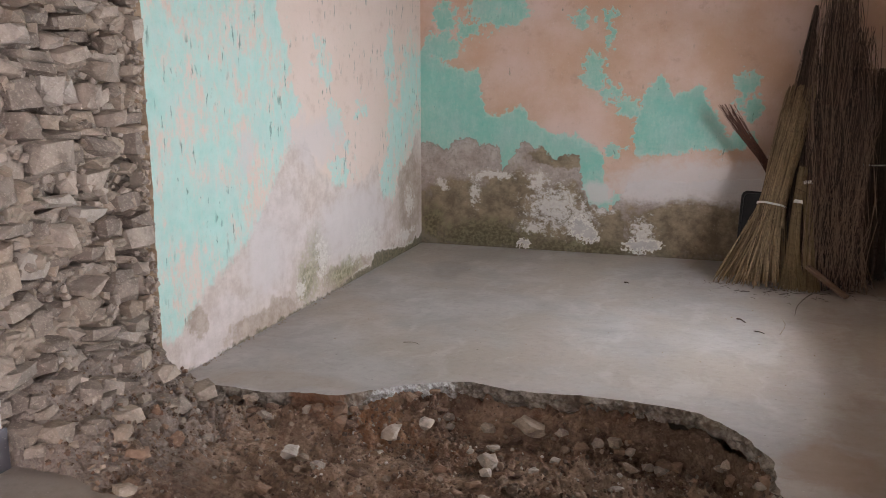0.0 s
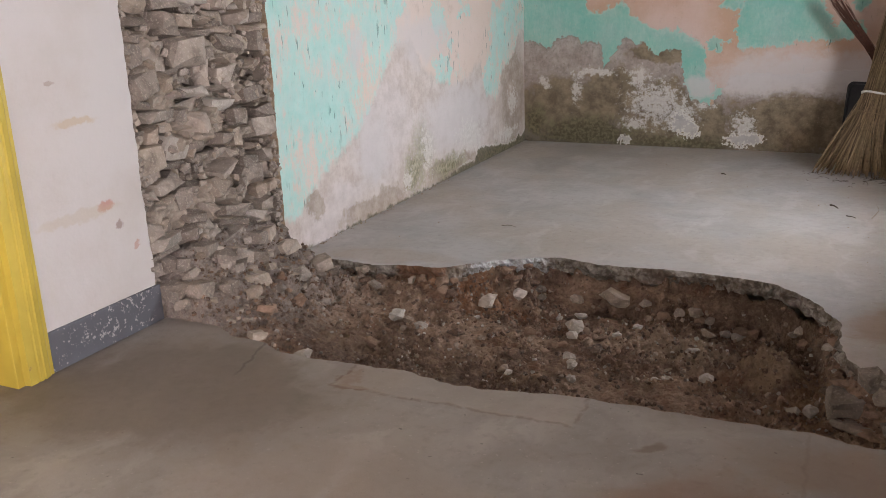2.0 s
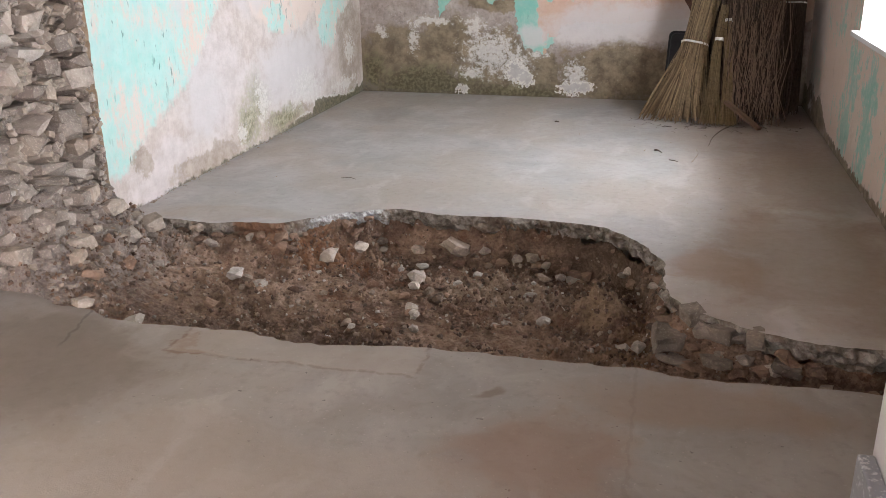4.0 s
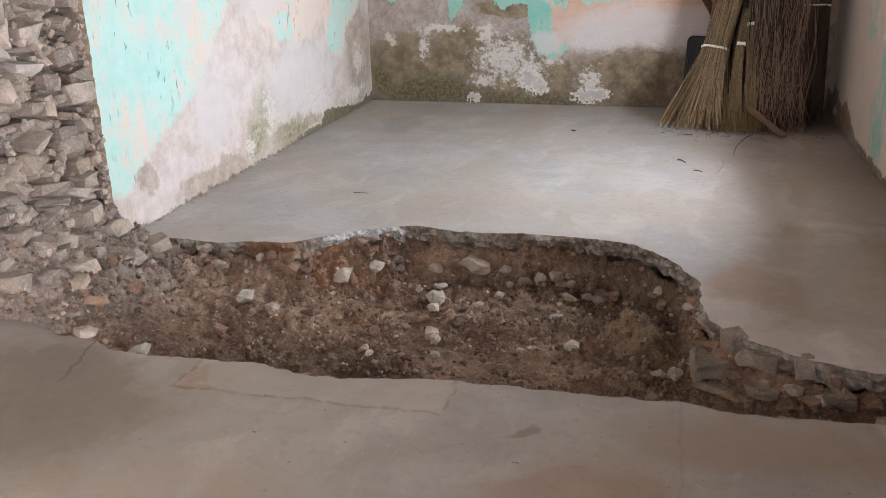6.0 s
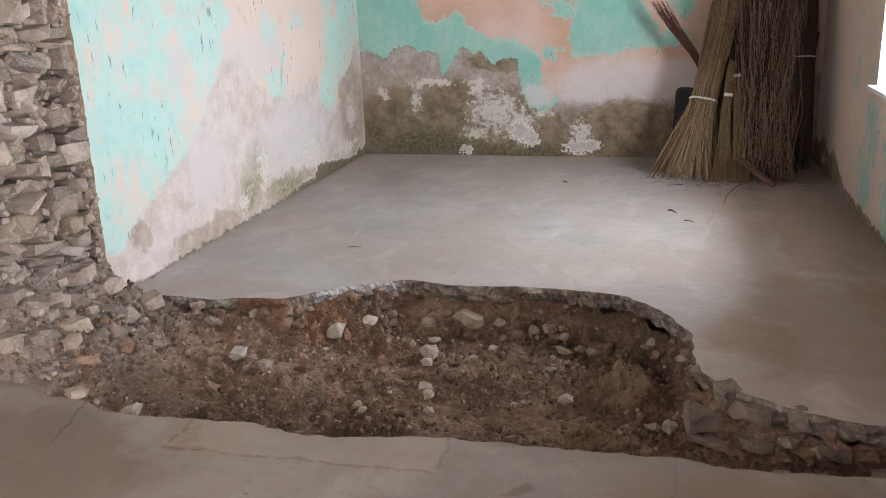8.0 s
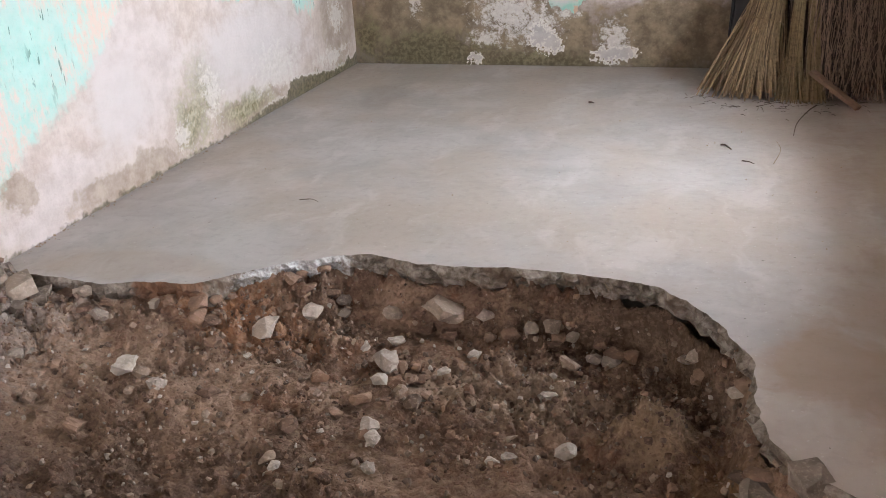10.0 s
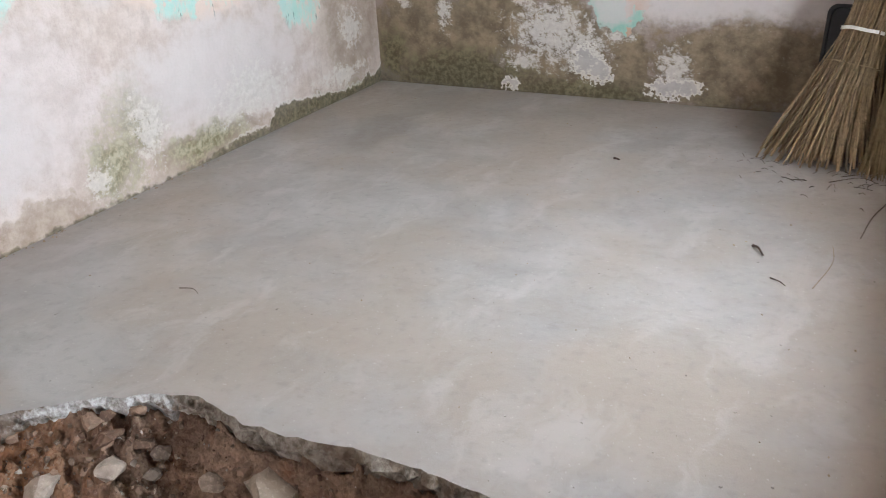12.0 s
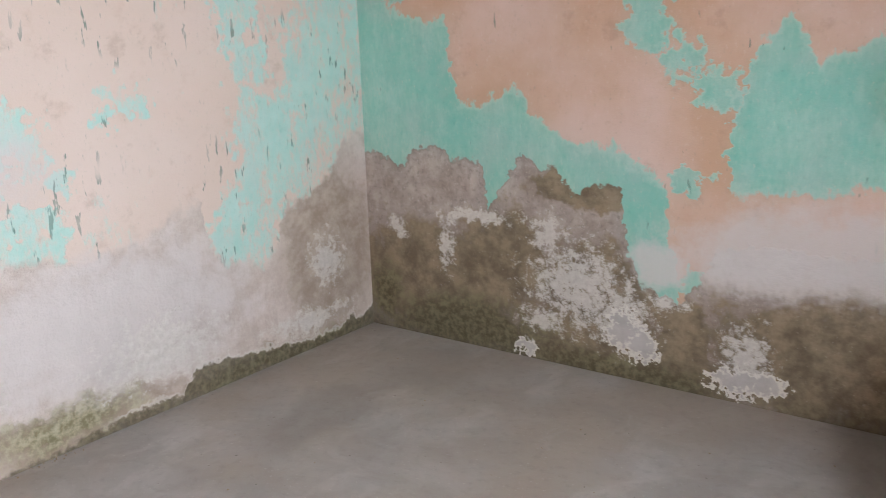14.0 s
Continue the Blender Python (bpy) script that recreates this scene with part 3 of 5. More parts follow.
def wall_paint(name, colour, dirt, spots=()):
    n = Nodes(name)
    at = n.world_place()
    a = n.noise(at, 2.2, 6.0, 0.6)
    b = n.noise(at, 34.0, 5.0, 0.6)
    c = n.mix(n.math("MULTIPLY", n.step(a, 0.42, 0.75), 0.6), colour, dirt)
    c = n.mix(n.math("MULTIPLY", n.step(b, 0.6, 0.78), 0.15), c, dirt)
    sep = n.put("ShaderNodeSeparateXYZ", Vector=at)
    flat = n.put("ShaderNodeCombineXYZ", X=n.math("MULTIPLY", sep.outputs[1], -1.0), Y=sep.outputs[2]).outputs[0]
    flat = n.vec("ADD", flat, n.vec("MULTIPLY_ADD", n.noise_colour(flat, 30.0, 3.0), (0.05, 0.05, 0), (-0.025, -0.025, 0)))
    for u, v, ru, rv, tone, amount in spots:
        c = n.mix(n.math("MULTIPLY", n.step(n.blobs(flat, [(u, v, ru, rv)]), 0.0, 0.45), amount), c, tone)
    return n.done(c, 0.7, n.math("ADD", n.math("MULTIPLY", a, 2.0), b), 0.25, 0.006)


cream_mat = wall_paint("cream_wall_paint", (0.58, 0.54, 0.515), (0.49, 0.43, 0.375),
                       spots=[(4.88, 0.56, 0.05, 0.028, (0.45, 0.17, 0.11), 0.7), (4.83, 0.475, 0.03, 0.02, (0.25, 0.16, 0.13), 0.7), (4.97, 0.90, 0.12, 0.022, (0.50, 0.36, 0.20), 0.55), (5.06, 1.05, 0.03, 0.015, (0.3, 0.2, 0.15), 0.5), (4.75, 0.37, 0.02, 0.02, (0.45, 0.22, 0.15), 0.6), (5.02, 0.55, 0.25, 0.03, (0.48, 0.38, 0.25), 0.35)])
white_mat = wall_paint("white_wall_paint", (0.74, 0.74, 0.75), (0.52, 0.50, 0.48))


def chipped(name, colour, under, scale=26.0, low=0.58):
    n = Nodes(name)
    at = n.world_place()
    a = n.noise(at, scale, 7.0, 0.7)
    b = n.noise(at, 4.0, 4.0)
    chip = n.step(n.math("ADD", a, n.math("MULTIPLY", n.math("SUBTRACT", b, 0.5), 0.3)), low, low + 0.03)
    c = n.mix(n.step(b, 0.3, 0.7), colour, tuple(k * 0.78 for k in colour))
    c = n.mix(n.math("MULTIPLY", chip, 0.85), c, under)
    return n.done(c, n.math("ADD", 0.42, n.math("MULTIPLY", chip, 0.4)), n.math("MULTIPLY", chip, -1.0), 0.5, 0.003)


skirt_mat = chipped("grey_skirting_paint", (0.135, 0.135, 0.15), (0.48, 0.45, 0.43), 46.0, 0.61)
near_skirt_mat = chipped("worn_grey_skirting", (0.34, 0.345, 0.37), (0.62, 0.62, 0.64), 60.0, 0.56)
yellow_mat = chipped("yellow_gloss_paint", (0.60, 0.45, 0.075), (0.33, 0.22, 0.08), 20.0, 0.70)


def fibre(name, light, dark, green=None):
    n = Nodes(name)
    at = n.world_place()
    rnd = n.tree.nodes.new("ShaderNodeNewGeometry").outputs["Random Per Island"]
    a = n.noise(at, 60.0, 4.0, 0.6)
    c = n.mix(rnd, dark, light)
    c = n.mix(n.math("MULTIPLY", n.step(a, 0.45, 0.7), 0.5), c, tuple(k * 0.6 for k in dark))
    if green:
        c = n.mix(n.math("MULTIPLY", n.step(n.math("FRACT", n.math("MULTIPLY", rnd, 5.7)), 0.75, 0.8), 0.6), c, green)
    return n.done(c, 0.75, a, 0.4, 0.003, spec=0.25)


straw_mat = fibre("dry_straw", (0.40, 0.275, 0.155), (0.10, 0.065, 0.038))
straw_green_mat = fibre("greenish_straw", (0.27, 0.19, 0.10), (0.12, 0.08, 0.042))
twig_mat = fibre("dark_twig", (0.15, 0.10, 0.075), (0.024, 0.017, 0.015))
# front twigs paler as if lit, against dark ones that stand for shaded gaps
lit_twig_mat = fibre("lit_twig", (0.34, 0.23, 0.165), (0.16, 0.105, 0.075))
twig_red_mat = fibre("red_brown_twig", (0.15, 0.065, 0.04), (0.06, 0.028, 0.022))
dark_bristle_mat = fibre("dark_bristle", (0.125, 0.088, 0.062), (0.05, 0.034, 0.025))
plank_mat = fibre("weathered_wood", (0.19, 0.12, 0.08), (0.17, 0.105, 0.07))


def plain(name, colour, rough, spec=0.4):
    n = Nodes(name)
    at = n.world_place()
    a = n.noise(at, 24.0, 5.0, 0.6)
    c = n.mix(n.step(a, 0.35, 0.7), colour, tuple(k * 0.75 for k in colour))
    return n.done(c, rough, a, 0.15, 0.003, spec=spec)


tie_mat = plain("white_plastic_strip", (0.75, 0.73, 0.68), 0.5)
black_mat = plain("black_plastic", (0.022, 0.022, 0.023), 0.5)
# ceiling is out of view; its brown is set to limit bounce onto the walls
ceiling_mat = wall_paint("unseen_ceiling", (0.33, 0.29, 0.25), (0.25, 0.21, 0.17))
earth_mat = rock("outside_ground", (0.30, 0.25, 0.19), (0.30, 0.25, 0.19), (0.3, 0.25, 0.19))


# ---- building blocks ----
def mesh_of(name, verts, faces, mats, which=None, smooth=False):
    me = bpy.data.meshes.new(name)
    me.from_pydata([tuple(v) for v in verts], [], faces)
    for m in mats if isinstance(mats, (list, tuple)) else [mats]:
        me.materials.append(m)
    if which is not None:
        me.polygons.foreach_set("material_index", which)
    if smooth:
        me.polygons.foreach_set("use_smooth", [True] * len(me.polygons))
    me.update()
    return me


def link_mesh(name, me, parent=None, label=""):
    ob = new(name, me)
    if parent is not None:
        ob.parent = parent
    if label:
        ob["label"] = label
    return ob


def part(name, bm, material, parent, label="", smooth=False):
    me = bpy.data.meshes.new(name)
    bmesh.ops.recalc_face_normals(bm, faces=bm.faces)
    for f in bm.faces:
        f.smooth = smooth
    bm.to_mesh(me)
    bm.free()
    me.materials.append(material)
    return link_mesh(name, me, parent, label)


def box(lo, hi, bevel=0.0, bm=None):
    bm = bm or bmesh.new()
    made = bmesh.ops.create_cube(bm, size=1.0)["verts"]
    for v in made:
        v.co = Vector([lo[k] + (v.co[k] + 0.5) * (hi[k] - lo[k]) for k in range(3)])
    if bevel:
        edges = list({e for v in made for e in v.link_edges})
        bmesh.ops.bevel(bm, geom=edges, offset=bevel, segments=2, affect="EDGES", profile=0.5)
    return bm


def structure(name, bm, material, label, category):
    return tagged(part(name, bm, material, None), label, category, "", "structure")


def spline(points, steps):
    """A smooth line through the points."""
    p = np.array(points, float)
    p = np.vstack([2 * p[0] - p[1], p, 2 * p[-1] - p[-2]])
    out = []
    for i in range(1, len(p) - 2):
        a, b, c, d = p[i - 1], p[i], p[i + 1], p[i + 2]
        for k in range(steps):
            t = k / steps
            out.append(0.5 * (2 * b + (c - a) * t + (2 * a - 5 * b + 4 * c - d) * t * t + (3 * b - a - 3 * c + d) * t ** 3))
    out.append(p[-2])
    return np.array(out)


def fbm(x, y, z=0.0, octaves=4):
    return noise.fractal(Vector((x, y, z)), 0.9, 2.1, octaves, noise_basis="PERLIN_ORIGINAL")


# ---- floors and the torn-up strip ----
FAR_EDGE = spline([(-0.06, -3.62), (0.27, -3.65), (0.5, -3.66), (0.66, -3.62), (0.81, -3.61), (0.95, -3.49), (1.10, -3.37), (1.32, -3.27), (1.56, -3.32), (1.9, -3.30), (2.16, -3.32), (2.36, -3.365), (2.51, -3.54), (2.625, -3.76), (2.635, -4.0), (2.69, -4.18), (2.9, -4.35), (3.14, -4.44), (3.4, -4.44), (3.66, -4.46)], 12)
NEAR_EDGE = spline([(-0.3, -4.66), (-0.02, -4.645), (0.26, -4.66), (0.42, -4.73), (0.57, -4.74), (0.70, -4.80), (1.03, -4.80), (1.22, -4.79), (1.43, -4.835), (1.65, -4.81), (1.88, -4.775), (2.2, -4.78), (2.55, -4.775), (2.75, -4.805), (3.1, -4.79), (3.66, -4.78), (4.1, -4.79)], 14)


def rough_line(line, amount, scale):
    out = []
    for i, (x, y) in enumerate(line):
        d = line[min(i + 1, len(line) - 1)] - line[max(i - 1, 0)]
        side = np.array([-d[1], d[0]]) / (np.linalg.norm(d) + 1e-9)
        out.append(np.array([x, y]) + side * amount * (fbm(x * scale, y * scale, 3.0, 4)))
    return np.array(out)


def slab(name, line, back, top, thick, inward, material, label):
    """A cement floor that ends in a broken edge along line; back: the two far corners."""
    edge = rough_line(line, 0.012, 16.0)
    rows = 6
    verts, faces, which = [], [], []
    for i, (x, y) in enumerate(edge):
        sway = 0.010 * fbm(x * 9, y * 9, 1.0)
        verts.append((x, y, top))
        d = edge[min(i + 1, len(edge) - 1)] - edge[max(i - 1, 0)]
        side = np.array([-d[1], d[0]]) / (np.linalg.norm(d) + 1e-9) * inward
        for k in range(1, rows):
            f = k / (rows - 1)
            out = 0.004 + 0.034 * fbm(x * 22, y * 22, k * 1.7, 3) - (0.030 * max(0, f - 0.55) if k > 3 else 0.0) - 0.006 * f
            verts.append((x - side[0] * out, y - side[1] * out, top - thick * f * (1 + 0.22 * fbm(x * 6, y * 6, 8.0)) - sway * 0.1))
    m = len(edge)
    for i in range(m - 1):
        a, b = i * rows, (i + 1) * rows
        for k in range(rows - 1):
            quad = (a + k, b + k, b + k + 1, a + k + 1)
            faces.append(quad if inward > 0 else quad[::-1])
            which.append(1)
    (x0, y0), (x1, y1) = back
    verts += [(x1, y1, top), (x0, y0, top)]
    outline = [i * rows for i in range(m)] + [m * rows, m * rows + 1]
    faces.append(outline if inward > 0 else outline[::-1])
    which.append(0)
    ob = link_mesh(name, mesh_of(name, verts, faces, [material, edge_mat], which))
    return tagged(ob, label, "floor", "", "structure")


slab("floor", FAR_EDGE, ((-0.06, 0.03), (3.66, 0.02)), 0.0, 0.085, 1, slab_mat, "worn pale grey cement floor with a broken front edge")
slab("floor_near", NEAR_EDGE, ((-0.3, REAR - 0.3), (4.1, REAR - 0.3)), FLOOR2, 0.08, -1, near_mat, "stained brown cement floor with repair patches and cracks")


def line_distance(line, px, py):
    best = np.full(px.shape, 9.0)
    for (x0, y0), (x1, y1) in zip(line[:-1], line[1:]):
        dx, dy = x1 - x0, y1 - y0
        t = np.clip(((px - x0) * dx + (py - y0) * dy) / (dx * dx + dy * dy + 1e-12), 0, 1)
        best = np.minimum(best, np.hypot(px - x0 - t * dx, py - y0 - t * dy))
    return best


def soil_heights(px, py):
    """The dug ground: a shallow trench, banked up under the cement and heaped below the torn wall."""
    far, near = line_distance(FAR_EDGE[::3], px, py), line_distance(NEAR_EDGE[::4], px, py)
    under_far = py > np.interp(px, FAR_EDGE[:, 0], FAR_EDGE[:, 1])
    under_near = py < np.interp(px, NEAR_EDGE[:, 0], NEAR_EDGE[:, 1])
    deep = np.interp(px, [0, 0.35, 0.8, 1.4, 2.2, 2.5, 2.8, 3.6], [-0.03, -0.09, -0.18, -0.225, -0.245, -0.24, -0.21, -0.24])
    lip = np.interp(px, [0, 0.9, 1.5, 3.6], [-0.08, -0.075, -0.075, -0.09])
    bank = lip + (deep - lip) * np.clip((far + np.interp(px, [0.9, 1.6], [-0.015, -0.004])) / np.interp(px, [0, 0.5, 0.9, 1.3, 1.6, 2.0, 2.4, 2.58, 2.75, 3.6], [0.3, 0.24, 0.20, 0.13, 0.07, 0.04, 0.03, 0.06, 0.15, 0.13]), 0, 1) ** 0.8
    rim = np.interp(px, [0.0, 0.6, 0.9, 1.3, 3.6], [-0.005, -0.02, -0.07, -0.12, -0.12])
    bank = np.maximum(bank, deep)
    near_bank = rim + (deep - rim) * np.clip(near / np.interp(px, [0, 0.7, 1.2, 3.6], [0.5, 0.4, 0.10, 0.10]), 0, 1)
    z = np.maximum(bank, near_bank)
    z = z - 0.05 * np.exp(-((px - 2.42) ** 2 / 0.012 + (py + 3.55) ** 2 / 0.012))
    z = z + 0.13 * np.exp(-((px - 2.38) ** 2 / 0.020 + (py + 3.90) ** 2 / 0.008) ** 1.5)
    heap = 0.27 * np.exp(-np.clip(px, 0, 9) / 0.13) * np.clip((py + 4.75) / 0.25, 0, 1) * np.clip((-3.60 - py) / 0.25, 0, 1)
    heap += 0.07 * np.exp(-((px - 0.25) ** 2 / 0.05 + (py + 4.35) ** 2 / 0.08))
    z = z + heap
    z = np.where(under_far, np.minimum(z, -0.062), z)
    return np.where(under_near, np.minimum(z, -0.06), z)


def raked(x, y):
    """How rough the dug soil lies: trodden flat in places, crumbled in others."""
    f = 0.55 + 1.5 * fbm(x * 2.3, y * 3.0, 11.0, 3)
    f += 0.45 * min(1.0, max(0.0, (y + 3.95) / 0.3)) - 0.5 * math.exp(-((x - 2.0) ** 2 / 0.12 + (y + 3.85) ** 2 / 0.03))
    return min(1.3, max(0.16, f))


def relief(x, y):
    r = raked(x, y)
    return 0.030 * fbm(x * 5, y * 5, 0.3) + r * (0.042 * fbm(x * 13, y * 13, 2.0, 3) + 0.040 * abs(fbm(x * 26, y * 26, 4.0, 4)))


def make_soil():
    nx, ny = 460, 220
    xs, ys = np.linspace(-0.12, 3.62, nx), np.linspace(-4.98, -3.14, ny)
    gx, gy = np.meshgrid(xs, ys)
    gz = soil_heights(gx, gy)
    verts = []
    for j in range(ny):
        for i in range(nx):
            x, y = xs[i], ys[j]
            bump = relief(x, y)
            hidden = min(1.0, max(0.0, (gz[j, i] + 0.3) / 0.05))
            verts.append((x, y, gz[j, i] + bump * hidden))
    faces = [(j * nx + i, j * nx + i + 1, (j + 1) * nx + i + 1, (j + 1) * nx + i) for j in range(ny - 1) for i in range(nx - 1)]
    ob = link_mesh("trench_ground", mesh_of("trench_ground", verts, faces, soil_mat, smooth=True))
    return tagged(ob, "dug reddish brown soil in the strip where the wall stood", "ground", "", "structure")


trench = make_soil()

ground = link_mesh("ground", mesh_of("ground", [(-600, -600, -0.45), (600, -600, -0.45), (600, 600, -0.45), (-600, 600, -0.45)], [(0, 1, 2, 3)], earth_mat))
tagged(ground, "bare earth around the house", "ground", "", "structure")

# ---- walls ----
bm = box((-T, 0.0, -0.3), (WIDE + T, T, HIGH))
for v in bm.verts:
    v.co.y -= SKEW * v.co.x
structure("wall_north", bm, back_paint, "far wall with peeling turquoise and peach paint over damp plaster", "wall")


def ragged_sheet(name, y0, y1, z0, z1, x, thick, rag0, rag1, material, parent, label=""):
    """A sheet of plaster on the left wall, whose upright edges are broken where rag is given."""
    n = 150
    verts, faces = [], []
    for k in range(n + 1):
        z = z0 + (z1 - z0) * k / n
        a = y0 + rag0 * (fbm(0.5, z * 7, 2.0, 4) + 0.6 * fbm(4.5, z * 30, 2.0, 3))
        b = y1 + rag1 * (fbm(9.5, z * 7, 5.0, 4) + 0.6 * fbm(7.5, z * 30, 2.0, 3))
        lip0 = 0.018 * rag0 * 190 * (0.5 + fbm(2, z * 22, 1.0))
        lip1 = 0.018 * rag1 * 80 * (0.5 + fbm(3, z * 22, 6.0))
        verts += [(x - thick, a - lip0, z), (x, a, z), (x, b, z), (x - thick, b + lip1, z)]
    for k in range(n):
        p, q = 4 * k, 4 * (k + 1)
        for s in range(3):
            faces.append((p + s, p + s + 1, q + s + 1, q + s))
    which = [1 if i % 3 != 1 else 0 for i in range(len(faces))]
    return link_mesh(name, mesh_of(name, verts, faces, [material, plaster_edge_mat], which), parent, label)


side_wall = structure("wall_west", box((-0.45, CUT_A, -0.3), (-0.03, -0.0005, HIGH)), mud_mat, "side wall with flaking turquoise paint and green damp at its foot", "wall")
ragged_sheet("plaster", CUT_A, 0.0, -0.12, HIGH, 0.0, 0.035, 0.010, 0.0, left_paint, side_wall, "flaking turquoise and pink painted plaster")

DOOR_A, DOOR_B, DOOR_H = -5.37, -6.20, 2.05
near_wall = structure("wall_west_near", box((-0.45, DOOR_A + 0.001, -0.3), (-0.03, CUT_B, HIGH)), mud_mat, "cream painted wall beside a yellow door", "wall")
ragged_sheet("plaster", DOOR_A, CUT_B, 0.0, HIGH, 0.0, 0.035, 0.0, 0.008, cream_mat, near_wall, "cream painted plaster with small red scrapes")
bm = box((-0.45, REAR, -0.3), (0.0, DOOR_B, HIGH))
box((-0.45, DOOR_B, DOOR_H + 0.03), (0.0, DOOR_A, HIGH), bm=bm)
structure("wall_west_rear", bm, cream_mat, "cream painted wall beyond the yellow door", "wall")

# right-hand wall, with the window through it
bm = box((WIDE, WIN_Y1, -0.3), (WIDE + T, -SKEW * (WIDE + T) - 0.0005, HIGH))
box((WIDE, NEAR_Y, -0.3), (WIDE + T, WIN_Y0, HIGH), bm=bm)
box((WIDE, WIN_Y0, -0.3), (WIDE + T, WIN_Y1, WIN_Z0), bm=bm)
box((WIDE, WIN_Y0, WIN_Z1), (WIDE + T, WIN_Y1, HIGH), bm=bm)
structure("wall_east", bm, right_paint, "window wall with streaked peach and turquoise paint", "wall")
bm = box((NEAR_X, -7.8, -0.3), (WIDE + T, NEAR_Y, HIGH), 0.006)
box((NEAR_X, REAR, -0.3), (WIDE + T, -8.9, HIGH), bm=bm)
box((NEAR_X, -8.9, 2.05), (WIDE + T, -7.8, HIGH), bm=bm)
structure("wall_east_near", bm, white_mat, "white painted end of a thick wall", "wall")
bm = box((-0.45, REAR - T, -0.3), (0.55, REAR, HIGH))
box((1.45, REAR - T, -0.3), (WIDE + T, REAR, HIGH), bm=bm)
box((0.55, REAR - T, 2.05), (1.45, REAR, HIGH), bm=bm)
box((0.55, REAR - T, -0.3), (1.45, REAR, 0.95), bm=bm)
structure("wall_south", bm, cream_mat, "plain cream wall, unseen, with an assumed window opening", "wall")
structure("ceiling", box((-0.45, REAR - T, HIGH), (WIDE + T, T, HIGH + 0.12)), ceiling_mat, "plain brown ceiling over both rooms, unseen, toned for bounce light", "ceiling")

# ---- window ----
window = tagged(new("window_1"), "bright open window with a white painted frame and sill", "window", "", "structure")
part("window_sill", box((WIDE - 0.045, WIN_Y0 - 0.01, WIN_Z0), (WIDE + T - 0.06, WIN_Y1 + 0.03, WIN_Z0 + 0.028), 0.004), white_mat, window, "white painted cement sill")
for lo, hi in (((WIDE + 0.12, WIN_Y1 - 0.05, WIN_Z0 + 0.03), (WIDE + 0.2, WIN_Y1 - 0.001, WIN_Z1)), ((WIDE + 0.12, WIN_Y0 + 0.001, WIN_Z0 + 0.03), (WIDE + 0.2, WIN_Y0 + 0.05, WIN_Z1)), ((WIDE + 0.12, WIN_Y0 + 0.051, WIN_Z1 - 0.05), (WIDE + 0.2, WIN_Y1 - 0.051, WIN_Z1 - 0.001))):
    part("window_frame", box(lo, hi, 0.004), white_mat, window)

# ---- the yellow door ----
door = tagged(new("door_1"), "closed yellow painted wooden door in a moulded frame", "door", "", "structure")


def architrave(y_in, y_out, parent):
    """An upright moulded board, with grooves along it."""
    n = 14
    s = 1 if y_out > y_in else -1
    wide = abs(y_out - y_in)
    prof = [(0.0, 0.0), (0.02, 0.030), (0.30, 0.030), (0.33, 0.024), (0.37, 0.024), (0.40, 0.030), (0.50, 0.030), (0.53, 0.025), (0.56, 0.025), (0.59, 0.031), (0.80, 0.024), (0.86, 0.018), (0.98, 0.017), (1.0, 0.0)]
    verts = [(x, y_in + s * wide * f, z) for z in (FLOOR2 + 0.004, DOOR_H + 0.1) for f, x in prof]
    faces = [(i, i + 1, n + i + 1, n + i) for i in range(n - 1)] + [tuple(range(n)), tuple(range(n, 2 * n))]
    bm = bmesh.new()
    vs = [bm.verts.new(v) for v in verts]
    for f in faces:
        bm.faces.new([vs[i] for i in f])
    return part("architrave", bm, yellow_mat, parent)


architrave(DOOR_A - 0.004, DOOR_A + 0.115, door)
architrave(DOOR_B + 0.004, DOOR_B - 0.115, door)
part("jamb", box((-0.20, DOOR_A - 0.03, FLOOR2), (-0.001, DOOR_A - 0.001, DOOR_H), 0.003), yellow_mat, door)
part("jamb", box((-0.20, DOOR_B + 0.001, FLOOR2), (-0.001, DOOR_B + 0.03, DOOR_H), 0.003), yellow_mat, door)
leaf = part("door_leaf", box((-0.17, DOOR_B + 0.034, FLOOR2 + 0.008), (-0.13, DOOR_A - 0.034, DOOR_H - 0.004), 0.003), yellow_mat, door)
for y0, y1 in ((DOOR_B + 0.14, DOOR_B + 0.40), (DOOR_A - 0.40, DOOR_A - 0.14)):
    for z0, z1 in ((0.22, 0.92), (1.06, 1.86)):
        part("door_panel", box((-0.131, y0, z0), (-0.122, y1, z1), 0.004), yellow_mat, leaf)
part("lintel", box((-0.20, DOOR_B + 0.031, DOOR_H - 0.002), (-0.001, DOOR_A - 0.031, DOOR_H + 0.028), 0.003), yellow_mat, door)

bm = box((0.0005, DOOR_A + 0.117, FLOOR2 + 0.002), (0.014, CUT_B + 0.012, FLOOR2 + 0.158), 0.003)
structure("baseboard", bm, skirt_mat, "grey painted cement skirting with white chips", "skirting")
bm = box((NEAR_X - 0.04, -7.79, FLOOR2 + 0.002), (NEAR_X - 0.0005, NEAR_Y - 0.03, FLOOR2 + 0.165), 0.006)
structure("baseboard_near", bm, near_skirt_mat, "grey and white painted skirting at the foot of a white wall", "skirting")

